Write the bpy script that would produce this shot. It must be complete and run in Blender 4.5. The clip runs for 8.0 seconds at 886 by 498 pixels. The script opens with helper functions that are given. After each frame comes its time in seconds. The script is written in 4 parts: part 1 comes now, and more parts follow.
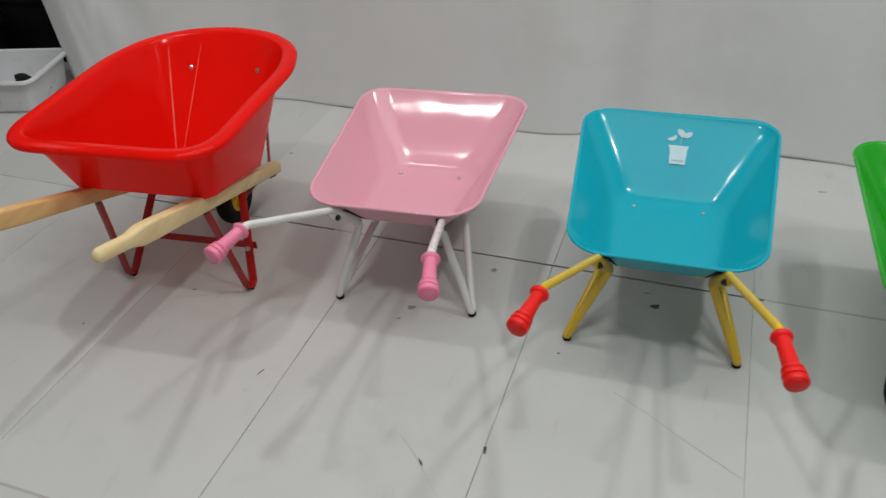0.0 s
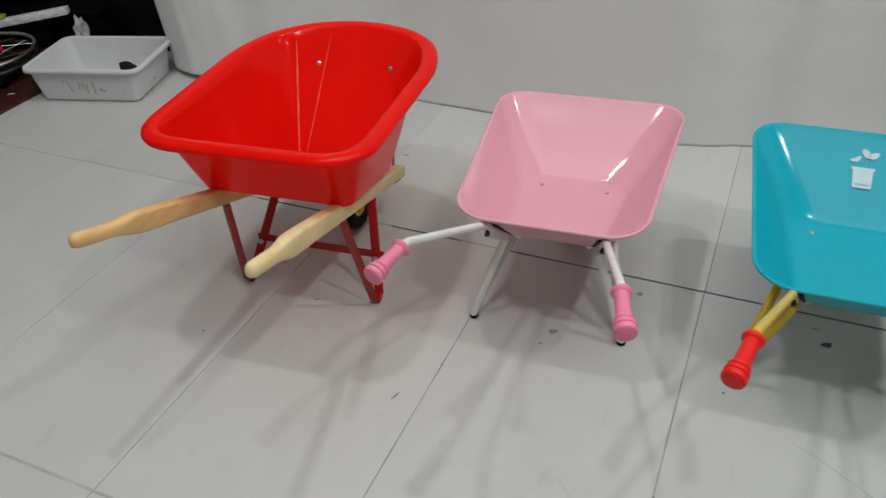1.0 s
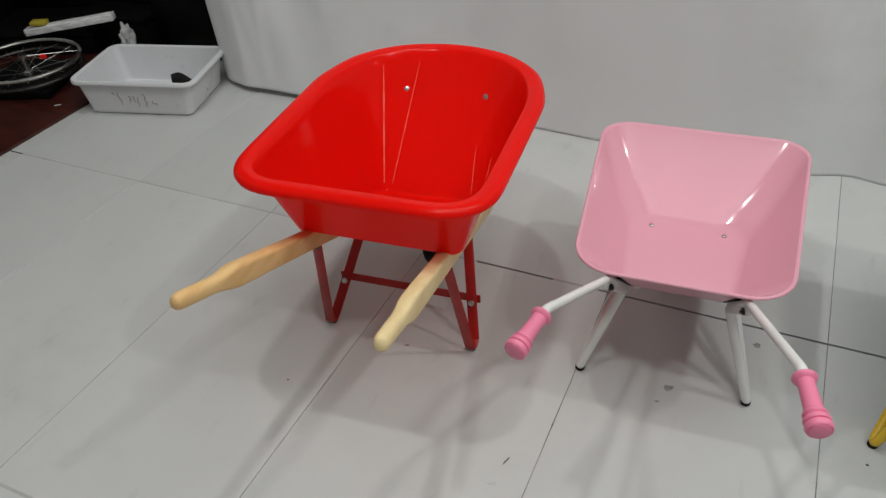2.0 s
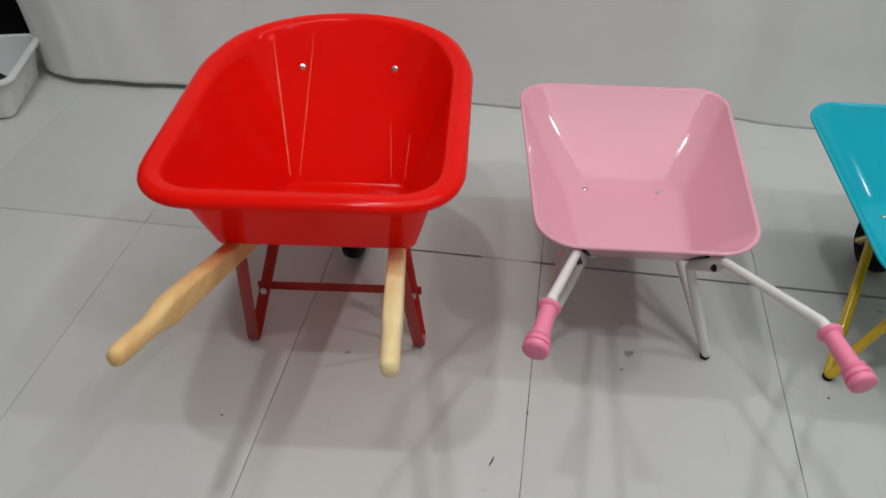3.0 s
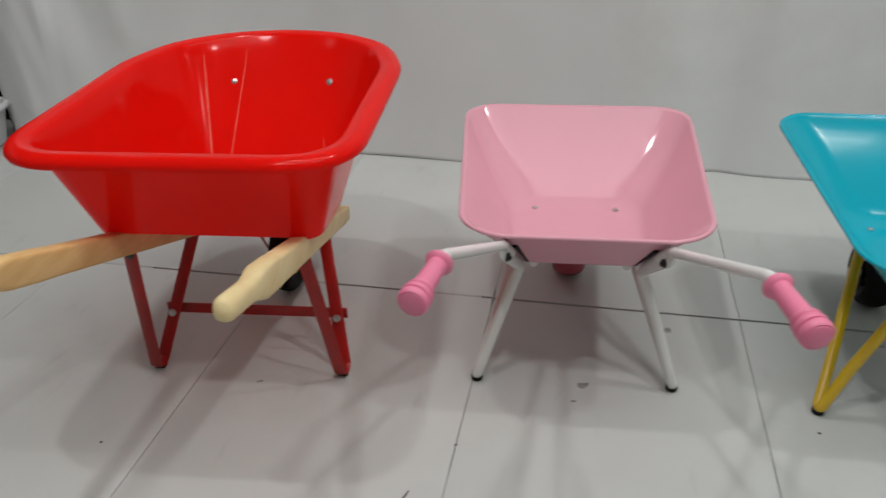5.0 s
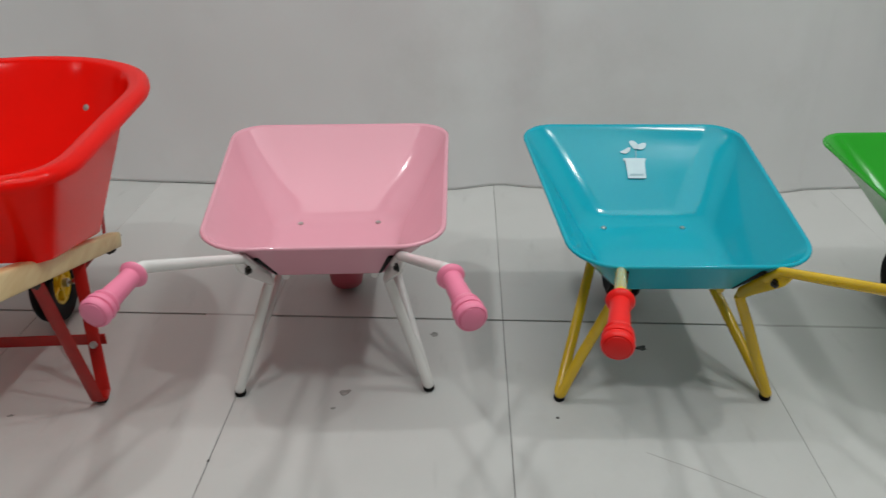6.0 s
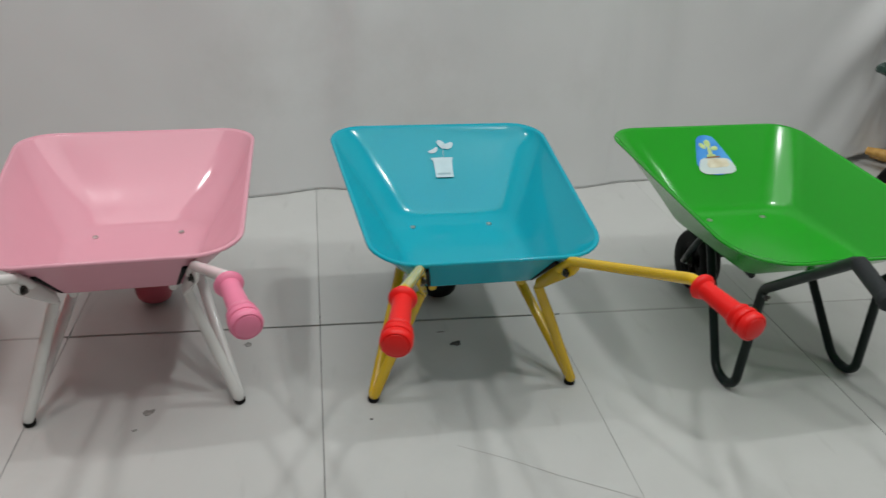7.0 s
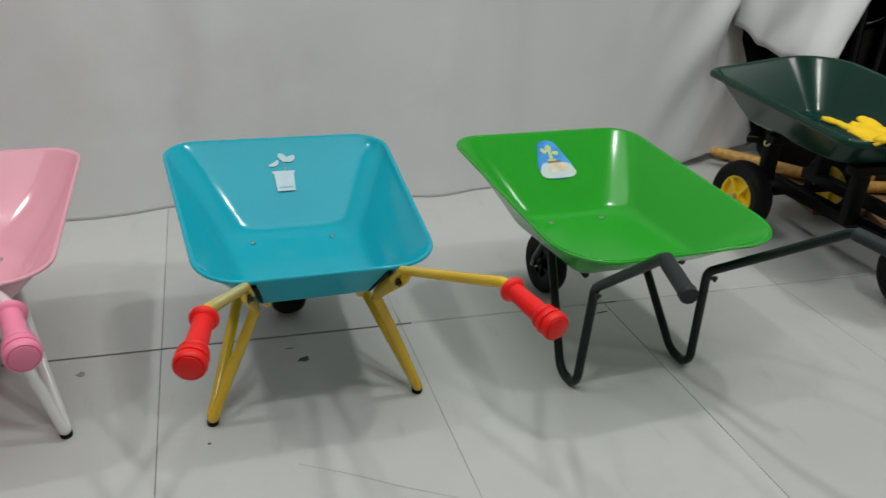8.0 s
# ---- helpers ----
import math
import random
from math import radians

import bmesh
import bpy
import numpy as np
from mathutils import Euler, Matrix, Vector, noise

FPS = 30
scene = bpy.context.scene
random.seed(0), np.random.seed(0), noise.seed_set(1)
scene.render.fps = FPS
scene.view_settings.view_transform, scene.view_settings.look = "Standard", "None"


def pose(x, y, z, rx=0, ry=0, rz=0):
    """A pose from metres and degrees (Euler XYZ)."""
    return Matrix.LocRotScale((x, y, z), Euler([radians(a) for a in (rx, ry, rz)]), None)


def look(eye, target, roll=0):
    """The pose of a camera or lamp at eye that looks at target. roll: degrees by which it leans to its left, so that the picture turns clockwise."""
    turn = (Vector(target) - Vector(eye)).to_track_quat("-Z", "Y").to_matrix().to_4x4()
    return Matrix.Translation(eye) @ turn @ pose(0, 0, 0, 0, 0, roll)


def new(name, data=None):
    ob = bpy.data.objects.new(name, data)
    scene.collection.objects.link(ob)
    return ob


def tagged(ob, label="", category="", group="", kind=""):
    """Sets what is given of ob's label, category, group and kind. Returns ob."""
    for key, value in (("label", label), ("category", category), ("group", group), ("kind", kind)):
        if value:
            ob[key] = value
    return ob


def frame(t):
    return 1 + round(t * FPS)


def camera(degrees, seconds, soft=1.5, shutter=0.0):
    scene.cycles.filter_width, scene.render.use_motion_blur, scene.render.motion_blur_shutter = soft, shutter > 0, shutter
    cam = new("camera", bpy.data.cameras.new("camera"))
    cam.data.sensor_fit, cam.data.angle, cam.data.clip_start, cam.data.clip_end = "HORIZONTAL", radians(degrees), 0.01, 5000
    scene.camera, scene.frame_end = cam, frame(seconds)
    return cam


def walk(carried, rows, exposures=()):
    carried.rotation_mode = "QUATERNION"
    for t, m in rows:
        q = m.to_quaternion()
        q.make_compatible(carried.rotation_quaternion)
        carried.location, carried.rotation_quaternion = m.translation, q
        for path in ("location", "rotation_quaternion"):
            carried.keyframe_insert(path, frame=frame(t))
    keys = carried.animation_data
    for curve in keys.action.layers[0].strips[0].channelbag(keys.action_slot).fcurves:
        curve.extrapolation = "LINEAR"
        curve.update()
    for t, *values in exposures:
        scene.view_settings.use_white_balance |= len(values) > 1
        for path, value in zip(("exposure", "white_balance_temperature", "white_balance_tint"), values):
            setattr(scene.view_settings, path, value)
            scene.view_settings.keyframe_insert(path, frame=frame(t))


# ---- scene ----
cam = camera(59.4, 8.0, 1.35, 0.3)
PATH = [
    (0, (0.388, -1.935, 1.524), (-0.2, -0.436, 0.338), -3.7),
    (0.5, (0.234, -1.897, 1.507), (-0.409, -0.425, 0.315), -3.8),
    (1, (0.063, -1.868, 1.485), (-0.632, -0.42, 0.294), -3.7),
    (1.5, (-0.082, -1.841, 1.49), (-0.808, -0.411, 0.295), -3.8),
    (1.7, (-0.149, -1.811, 1.518), (-0.893, -0.392, 0.32), -4.0),
    (2.8, (-0.578, -1.712, 1.517), (-0.903, -0.204, 0.244), 0.2),
    (3, (-0.616, -1.694, 1.454), (-0.855, -0.181, 0.168), -0.0),
    (3.5, (-0.622, -1.675, 1.244), (-0.827, -0.151, -0.035), -0.2),
    (4, (-0.637, -1.636, 1.083), (-0.969, -0.026, -0.057), -0.9),
    (4.2, (-0.65, -1.625, 1.009), (-1.037, 0.014, -0.07), -1.4),
    (5.3, (-0.269, -1.692, 1.099), (-0.571, 0.041, 0.149), -1.6),
    (5.5, (-0.223, -1.706, 1.083), (-0.433, 0.052, 0.153), -0.6),
    (6, (-0.106, -1.698, 1.072), (-0.157, 0.082, 0.16), 0.3),
    (6.5, (-0.058, -1.7, 1.073), (0.063, 0.079, 0.169), 1.5),
    (7, (0.004, -1.698, 1.068), (0.319, 0.063, 0.173), 2.7),
    (7.5, (0.076, -1.702, 1.081), (0.527, 0.032, 0.191), 3.2),
    (8, (0.143, -1.719, 1.071), (0.705, -0.002, 0.213), 3.5),
]
walk(cam, [(t, look(eye, target, roll)) for t, eye, target, roll in PATH])

# ---------------------------------------------------------------- light
world = bpy.data.worlds.new("world")
scene.world = world
world.use_nodes = True
world.node_tree.nodes["Background"].inputs[0].default_value = (0.75, 0.85, 1.0, 1)
world.node_tree.nodes["Background"].inputs[1].default_value = 0.05

LAMP_Z = 4.72
# centre x, centre y, length along x, width, watts
# first the wide panel: an unseen soft fill, added to lighten outer shadows
LAMPS = [(0.25, -0.90, 2.80, 3.40, 66),
         # four small lamps placed by the shadows and glints they make
         (-1.42, 0.10, 0.18, 0.09, 29), (1.90, 0.12, 0.18, 0.09, 34), (-1.40, -1.92, 0.18, 0.09, 29), (1.90, -1.92, 0.18, 0.09, 34),
         # four far side lamps, unseen and added as weak fill
         (-4.72, 0.10, 0.18, 0.09, 5), (5.22, 0.12, 0.18, 0.09, 22), (-4.72, -1.92, 0.18, 0.09, 6), (5.22, -1.92, 0.18, 0.09, 22)]














# ---------------------------------------------------------------- materials
def material(name, colour, rough=0.5, metal=0.0, vary=0.08, scale=6.0, grain=0.0, grain_scale=300.0, coat=0.0, rough_vary=0.0,
             second=None, stretch=(1, 1, 1), coat_rough=0.08, dirt=None, dirt_scale=2.0, dirt_low=0.55, dirt_high=0.75, spec=0.5, wave=0.0):
    """A painted, moulded or woven surface: base colour with broad variation, optional dirt and fine relief."""
    m = bpy.data.materials.new(name)
    m.use_nodes = True
    nt = m.node_tree
    n, l = nt.nodes, nt.links
    b = n["Principled BSDF"]
    b.inputs["Metallic"].default_value = metal
    b.inputs["Roughness"].default_value = rough
    b.inputs["Coat Weight"].default_value = coat
    b.inputs["Specular IOR Level"].default_value = spec
    b.inputs["Coat Roughness"].default_value = coat_rough
    co = n.new("ShaderNodeTexCoord")
    mp = n.new("ShaderNodeMapping")
    mp.inputs["Scale"].default_value = stretch
    l.new(co.outputs["Object"], mp.inputs["Vector"])
    tex = n.new("ShaderNodeTexNoise")
    tex.inputs["Scale"].default_value = scale
    tex.inputs["Detail"].default_value = 5.0
    l.new(mp.outputs[0], tex.inputs["Vector"])
    ramp = n.new("ShaderNodeValToRGB")
    c2 = second or tuple(c * (1 - vary) for c in colour)
    ramp.color_ramp.elements[0].position, ramp.color_ramp.elements[1].position = 0.35, 0.65
    ramp.color_ramp.elements[0].color = (*c2, 1)
    ramp.color_ramp.elements[1].color = (*colour, 1)
    l.new(tex.outputs["Fac"], ramp.inputs[0])
    out = ramp.outputs[0]
    if dirt:
        t2 = n.new("ShaderNodeTexNoise")
        t2.inputs["Scale"].default_value = dirt_scale
        t2.inputs["Detail"].default_value = 8.0
        t2.inputs["Roughness"].default_value = 0.65
        l.new(co.outputs["Object"], t2.inputs["Vector"])
        r2 = n.new("ShaderNodeMapRange")
        r2.inputs["From Min"].default_value, r2.inputs["From Max"].default_value = dirt_low, dirt_high
        l.new(t2.outputs["Fac"], r2.inputs["Value"])
        mx = n.new("ShaderNodeMix")
        mx.data_type = "RGBA"
        l.new(r2.outputs[0], mx.inputs["Factor"])
        l.new(out, mx.inputs["A"])
        mx.inputs["B"].default_value = (*dirt, 1)
        out = mx.outputs["Result"]
    l.new(out, b.inputs["Base Color"])
    if rough_vary:
        mr = n.new("ShaderNodeMapRange")
        mr.inputs["To Min"].default_value, mr.inputs["To Max"].default_value = rough - rough_vary, rough + rough_vary
        l.new(tex.outputs["Fac"], mr.inputs["Value"])
        l.new(mr.outputs[0], b.inputs["Roughness"])
    if wave:
        wv = n.new("ShaderNodeTexNoise")
        wv.inputs["Scale"].default_value, wv.inputs["Detail"].default_value = 11.0, 1.0
        l.new(co.outputs["Object"], wv.inputs["Vector"])
        wb = n.new("ShaderNodeBump")
        wb.inputs["Strength"].default_value, wb.inputs["Distance"].default_value = wave, 0.01
        l.new(wv.outputs["Fac"], wb.inputs["Height"])
        l.new(wb.outputs[0], b.inputs["Normal"])
    if grain:
        g = n.new("ShaderNodeTexNoise")
        g.inputs["Scale"].default_value = grain_scale
        g.inputs["Detail"].default_value = 3.0
        l.new(mp.outputs[0], g.inputs["Vector"])
        bp = n.new("ShaderNodeBump")
        bp.inputs["Strength"].default_value = grain
        bp.inputs["Distance"].default_value = 0.002
        l.new(g.outputs["Fac"], bp.inputs["Height"])
        if wave:
            l.new(wb.outputs[0], bp.inputs["Normal"])
        l.new(bp.outputs[0], b.inputs["Normal"])
    return m


def tile_material():
    m = material("white_tile", (0.50, 0.505, 0.49), 0.46, vary=0.05, scale=2.2, grain=0.08, grain_scale=60, rough_vary=0.08,
                 dirt=(0.40, 0.40, 0.385), dirt_scale=1.7, dirt_low=0.52, dirt_high=0.85)
    n, l = m.node_tree.nodes, m.node_tree.links
    b = n["Principled BSDF"]
    src = b.inputs["Base Color"].links[0].from_socket
    info = n.new("ShaderNodeObjectInfo")
    mr = n.new("ShaderNodeMapRange")
    mr.inputs["To Min"].default_value, mr.inputs["To Max"].default_value = 0.95, 1.03
    l.new(info.outputs["Random"], mr.inputs["Value"])
    # faint scuffs: stretched noise
    co = n.new("ShaderNodeTexCoord")
    mp = n.new("ShaderNodeMapping")
    mp.inputs["Scale"].default_value = (9, 2.5, 1)
    mp.inputs["Rotation"].default_value = (0, 0, 0.5)
    l.new(co.outputs["Object"], mp.inputs["Vector"])
    sc = n.new("ShaderNodeTexNoise")
    sc.inputs["Scale"].default_value, sc.inputs["Detail"].default_value = 2.0, 7.0
    l.new(mp.outputs[0], sc.inputs["Vector"])
    r3 = n.new("ShaderNodeMapRange")
    r3.inputs["From Min"].default_value, r3.inputs["From Max"].default_value = 0.62, 0.80
    r3.inputs["To Min"].default_value, r3.inputs["To Max"].default_value = 1.0, 0.84
    l.new(sc.outputs["Fac"], r3.inputs["Value"])
    mu = n.new("ShaderNodeMath")
    mu.operation = "MULTIPLY"
    l.new(mr.outputs[0], mu.inputs[0])
    l.new(r3.outputs[0], mu.inputs[1])
    vm = n.new("ShaderNodeVectorMath")
    vm.operation = "SCALE"
    l.new(src, vm.inputs[0])
    l.new(mu.outputs[0], vm.inputs["Scale"])
    l.new(vm.outputs[0], b.inputs["Base Color"])
    return m


M = {}
M["tile"] = tile_material()
M["grout"] = material("grout", (0.035, 0.034, 0.033), 0.9, second=(0.006, 0.006, 0.006), scale=2.2, grain=0.2)
M["filler"] = material("dusty_joint", (0.44, 0.435, 0.42), 0.9, second=(0.33, 0.325, 0.315), scale=9)
M["thin_joint"] = material("dirty_joint", (0.30, 0.295, 0.29), 0.9, second=(0.07, 0.07, 0.07), scale=5)
M["scratch"] = material("grey_scuff", (0.44, 0.435, 0.42), 0.7, second=(0.36, 0.355, 0.345), scale=9)
M["cloth"] = material("white_cloth", (0.75, 0.755, 0.755), 0.75, vary=0.06, scale=1.2, grain=0.10, grain_scale=420,
                      dirt=(0.60, 0.595, 0.58), dirt_scale=1.1, dirt_low=0.55, dirt_high=0.9)
# paint of the unseen room shell, its lightness set for bounced fill
M["wall"] = material("room_paint", (0.60, 0.60, 0.59), 0.8, vary=0.08, scale=0.8, grain=0.1, grain_scale=60)
M["ceiling"] = material("ceiling_paint", (0.87, 0.87, 0.86), 0.85, vary=0.06, scale=0.7, grain=0.1, grain_scale=60)
M["red"] = material("red_plastic", (0.95, 0.008, 0.004), 0.12, spec=0.20, vary=0.06, scale=4, grain=0.015, grain_scale=160, rough_vary=0.04)
def translucent(m, colour, amount):
    """Thin moulded plastic that lets some light through."""
    n, l = m.node_tree.nodes, m.node_tree.links
    t = n.new("ShaderNodeBsdfTranslucent")
    t.inputs["Color"].default_value = (*colour, 1)
    mx = n.new("ShaderNodeMixShader")
    mx.inputs["Fac"].default_value = amount
    l.new(n["Principled BSDF"].outputs[0], mx.inputs[1])
    l.new(t.outputs[0], mx.inputs[2])
    l.new(mx.outputs[0], n["Material Output"].inputs["Surface"])


translucent(M["red"], (0.97, 0.10, 0.07), 0.36)
# paler red that paints highlight streaks into the red tray
M["red_glint"] = material("red_glint_plastic", (0.90, 0.19, 0.14), 0.18, second=(0.88, 0.09, 0.06), scale=25)
M["pink"] = material("pink_enamel", (0.72, 0.345, 0.42), 0.11, spec=0.42, vary=0.03, scale=3, grain=0.012, grain_scale=150, wave=0.10)
M["teal"] = material("teal_enamel", (0.006, 0.36, 0.47), 0.13, spec=0.24, vary=0.05, scale=3, grain=0.012, grain_scale=150, wave=0.045)
M["green"] = material("green_enamel", (0.012, 0.34, 0.012), 0.19, vary=0.06, scale=3, grain=0.012, grain_scale=150, wave=0.04)
M["dark_green"] = material("dark_green_plastic", (0.004, 0.036, 0.024), 0.20, spec=0.26, vary=0.15, scale=5, grain=0.04, grain_scale=200, rough_vary=0.06)
M["white_tube"] = material("white_enamel", (0.74, 0.73, 0.71), 0.25, vary=0.06, scale=9, grain=0.01, coat=0.2,
                           dirt=(0.45, 0.43, 0.38), dirt_scale=14, dirt_low=0.62, dirt_high=0.8)
M["yellow_tube"] = material("yellow_enamel", (0.70, 0.45, 0.006), 0.25, vary=0.12, scale=9, coat=0.3,
                            dirt=(0.25, 0.16, 0.02), dirt_scale=18, dirt_low=0.63, dirt_high=0.8)
M["black_tube"] = material("black_green_enamel", (0.004, 0.012, 0.010), 0.34, spec=0.25, vary=0.3, scale=8, grain=0.02)
M["red_steel"] = material("dark_red_enamel", (0.40, 0.010, 0.007), 0.35, spec=0.3, vary=0.25, scale=14, grain=0.03, coat=0.2,
                          dirt=(0.12, 0.03, 0.02), dirt_scale=22, dirt_low=0.60, dirt_high=0.8)
M["pink_grip"] = material("pink_rubber_grip", (0.82, 0.215, 0.35), 0.42, vary=0.08, scale=10, grain=0.05, grain_scale=240)
M["red_grip"] = material("red_rubber_grip", (0.80, 0.008, 0.006), 0.42, spec=0.35, vary=0.08, scale=10, grain=0.05, grain_scale=240)
M["black_grip"] = material("black_foam_grip", (0.022, 0.027, 0.029), 0.62, spec=0.3, vary=0.3, scale=10, grain=0.3, grain_scale=260)
M["rubber"] = material("black_rubber", (0.006, 0.006, 0.006), 0.6, spec=0.15, vary=0.35, scale=14, grain=0.25, grain_scale=200)
M["pink_rubber"] = material("dusky_pink_tyre", (0.42, 0.07, 0.10), 0.5, vary=0.15, scale=12, grain=0.12)
M["yellow"] = material("yellow_plastic", (0.86, 0.60, 0.015), 0.35, vary=0.1, scale=12)
M["glove"] = material("yellow_glove_fabric", (0.94, 0.61, 0.002), 0.7, vary=0.15, scale=20, grain=0.4, grain_scale=320)
M["zinc"] = material("zinc_steel", (0.62, 0.61, 0.58), 0.28, metal=1.0, vary=0.2, scale=40, grain=0.05)
M["dark_steel"] = material("blackened_steel", (0.10, 0.095, 0.09), 0.4, metal=1.0, vary=0.4, scale=60)
M["foil"] = material("brushed_aluminium", (0.88, 0.88, 0.88), 0.32, metal=0.0, vary=0.35, scale=9, stretch=(2, 9, 9), grain=0.1)
M["yellow_card"] = material("yellow_card", (0.42, 0.34, 0.03), 0.6, vary=0.2, scale=20)
M["brass"] = material("dull_brass", (0.70, 0.58, 0.22), 0.35, metal=0.1, vary=0.2, scale=40)
M["wood"] = material("pale_pine", (0.80, 0.64, 0.35), 0.55, second=(0.72, 0.53, 0.26), scale=7, stretch=(7, 0.9, 7), grain=0.12, grain_scale=60,
                     dirt=(0.55, 0.32, 0.12), dirt_scale=5, dirt_low=0.58, dirt_high=0.85)
M["tan_pine"] = material("tan_pine", (0.76, 0.50, 0.22), 0.55, second=(0.66, 0.39, 0.15), scale=7, stretch=(7, 0.9, 7), grain=0.12, grain_scale=60,
                         dirt=(0.52, 0.28, 0.10), dirt_scale=5, dirt_low=0.56, dirt_high=0.85)
M["brown_wood"] = material("tan_wood", (0.74, 0.44, 0.12), 0.45, second=(0.56, 0.28, 0.06), scale=8, stretch=(6, 1, 6), grain=0.1, grain_scale=60)
M["brown_board"] = material("red_brown_board", (0.060, 0.012, 0.008), 0.38, second=(0.028, 0.006, 0.004), scale=5, stretch=(1, 5, 1), grain=0.1, grain_scale=50)
M["bin"] = material("white_bin_plastic", (0.66, 0.665, 0.68), 0.38, vary=0.06, scale=6, grain=0.05, grain_scale=120,
                    dirt=(0.42, 0.40, 0.40), dirt_scale=7, dirt_low=0.62, dirt_high=0.85)
M["ink"] = material("faded_red_ink", (0.40, 0.22, 0.22), 0.7, vary=0.3, scale=50)
M["black"] = material("black_plastic", (0.003, 0.003, 0.003), 0.5, spec=0.15, vary=0.4, scale=6, grain=0.05)
M["black_gloss"] = material("glossy_black_plastic", (0.003, 0.003, 0.003), 0.20, spec=0.35, vary=0.3, scale=6)
M["matte_black"] = material("matte_black_fabric", (0.004, 0.004, 0.004), 0.95, vary=0.4, scale=8, grain=0.2)
M["white_print"] = material("white_sticker", (0.62, 0.70, 0.72), 0.22, vary=0.04, scale=20)
M["pot_print"] = material("pale_blue_sticker", (0.40, 0.55, 0.60), 0.3, second=(0.46, 0.62, 0.66), scale=30)
M["pale_print"] = material("pale_grey_print", (0.26, 0.42, 0.47), 0.5, vary=0.1, scale=40)
M["blue_print"] = material("blue_sticker", (0.015, 0.19, 0.66), 0.35, second=(0.06, 0.34, 0.78), scale=14)
M["leaf_print"] = material("yellow_green_print", (0.62, 0.72, 0.34), 0.4, second=(0.42, 0.60, 0.18), scale=60)
M["cream_print"] = material("cream_print", (0.72, 0.68, 0.55), 0.4, second=(0.60, 0.52, 0.36), scale=40)
M["stain"] = material("dark_dirt", (0.10, 0.095, 0.09), 0.9, second=(0.04, 0.04, 0.04), scale=60)
M["pale_stain"] = material("grey_dirt", (0.33, 0.32, 0.30), 0.9, second=(0.20, 0.20, 0.19), scale=60)
M["smudge"] = material("faint_smudge", (0.50, 0.50, 0.485), 0.6, second=(0.46, 0.46, 0.45), scale=20)
M["bag"] = material("crumpled_clear_bag", (0.62, 0.62, 0.62), 0.2, vary=0.4, scale=30)
M["mat"] = material("brown_cardboard", (0.30, 0.17, 0.08), 0.8, vary=0.25, scale=8, grain=0.1)


# ---------------------------------------------------------------- building blocks
def part(name, bm, mat, parent=None, label="", m=None, smooth=40):
    """Links a bmesh as one mesh object under a thing or a part."""
    bmesh.ops.recalc_face_normals(bm, faces=bm.faces)
    me = bpy.data.meshes.new(name)
    bm.to_mesh(me)
    bm.free()
    me.materials.append(mat)
    if smooth:
        for p in me.polygons:
            p.use_smooth = True
        me.set_sharp_from_angle(angle=radians(smooth))
    ob = new(name, me)
    if parent is not None:
        ob.parent = parent
    if m is not None:
        ob.matrix_basis = m
    if label:
        ob["label"] = label
    return ob


def root(name, x, y, z, yaw, label, category, group=""):
    e = new(name)
    e.empty_display_size = 0.05
    e.matrix_basis = pose(x, y, z, 0, 0, yaw)
    return tagged(e, label, category, group)


def fillet(pts, radii, n=6, closed=False):
    """A polyline in space with its corners rounded."""
    pts = [Vector(p) for p in pts]
    k = len(pts)
    out = []
    for i, p in enumerate(pts):
        r = radii[i] if isinstance(radii, (list, tuple)) else radii
        if not closed and i in (0, k - 1) or r <= 0:
            out.append(p.copy())
            continue
        a, b = (pts[i - 1] - p), (pts[(i + 1) % k] - p)
        la, lb = a.length, b.length
        a, b = a / la, b / lb
        ang = max(a.angle(b), 0.05)
        if ang > math.pi - 0.02:
            out.extend([p.copy()] * (n + 1) if closed else [p.copy()])
            continue
        d = min(r / math.tan(ang / 2), 0.48 * la, 0.48 * lb)
        rr = d * math.tan(ang / 2)
        bis = (a + b).normalized()
        c = p + bis * (rr / math.sin(ang / 2))
        s, e = p + a * d - c, p + b * d - c
        turn = s.angle(e)
        for j in range(n + 1):
            f = j / n
            out.append(c + (s * math.sin((1 - f) * turn) + e * math.sin(f * turn)) / math.sin(turn))
    return out


def sweep(path, r, seg=12, closed=False, flat=1.0, up=None, caps=True, bm=None, wide=None):
    """A tube along a path; r may be a list. flat squeezes the section along its second axis; up steers that axis, wide the first one."""
    bm = bm or bmesh.new()
    pts = [Vector(p) for p in path]
    k = len(pts)
    rings = []
    nrm = None
    for i in range(k):
        a = pts[i - 1] if (closed or i) else pts[i]
        b = pts[(i + 1) % k] if (closed or i < k - 1) else pts[i]
        t = (b - a).normalized()
        if up is not None:
            nrm = Vector(up)
        elif nrm is None:
            nrm = Vector((0, 0, 1)) if abs(t.z) < 0.9 else Vector((0, 1, 0))
        if wide is not None:
            nrm = Vector(wide).cross(t)
        nrm = (nrm - t * nrm.dot(t)).normalized()
        s = t.cross(nrm)
        rr = r[i] if isinstance(r, (list, tuple)) else r
        rings.append([bm.verts.new(pts[i] + (s * math.cos(q) + nrm * math.sin(q) * flat) * rr)
                      for q in [2 * math.pi * j / seg for j in range(seg)]])
    for i in range(k if closed else k - 1):
        A, B = rings[i], rings[(i + 1) % k]
        for j in range(seg):
            bm.faces.new((A[j], A[(j + 1) % seg], B[(j + 1) % seg], B[j]))
    if caps and not closed:
        bm.faces.new(rings[0][::-1])
        bm.faces.new(rings[-1])
    return bm


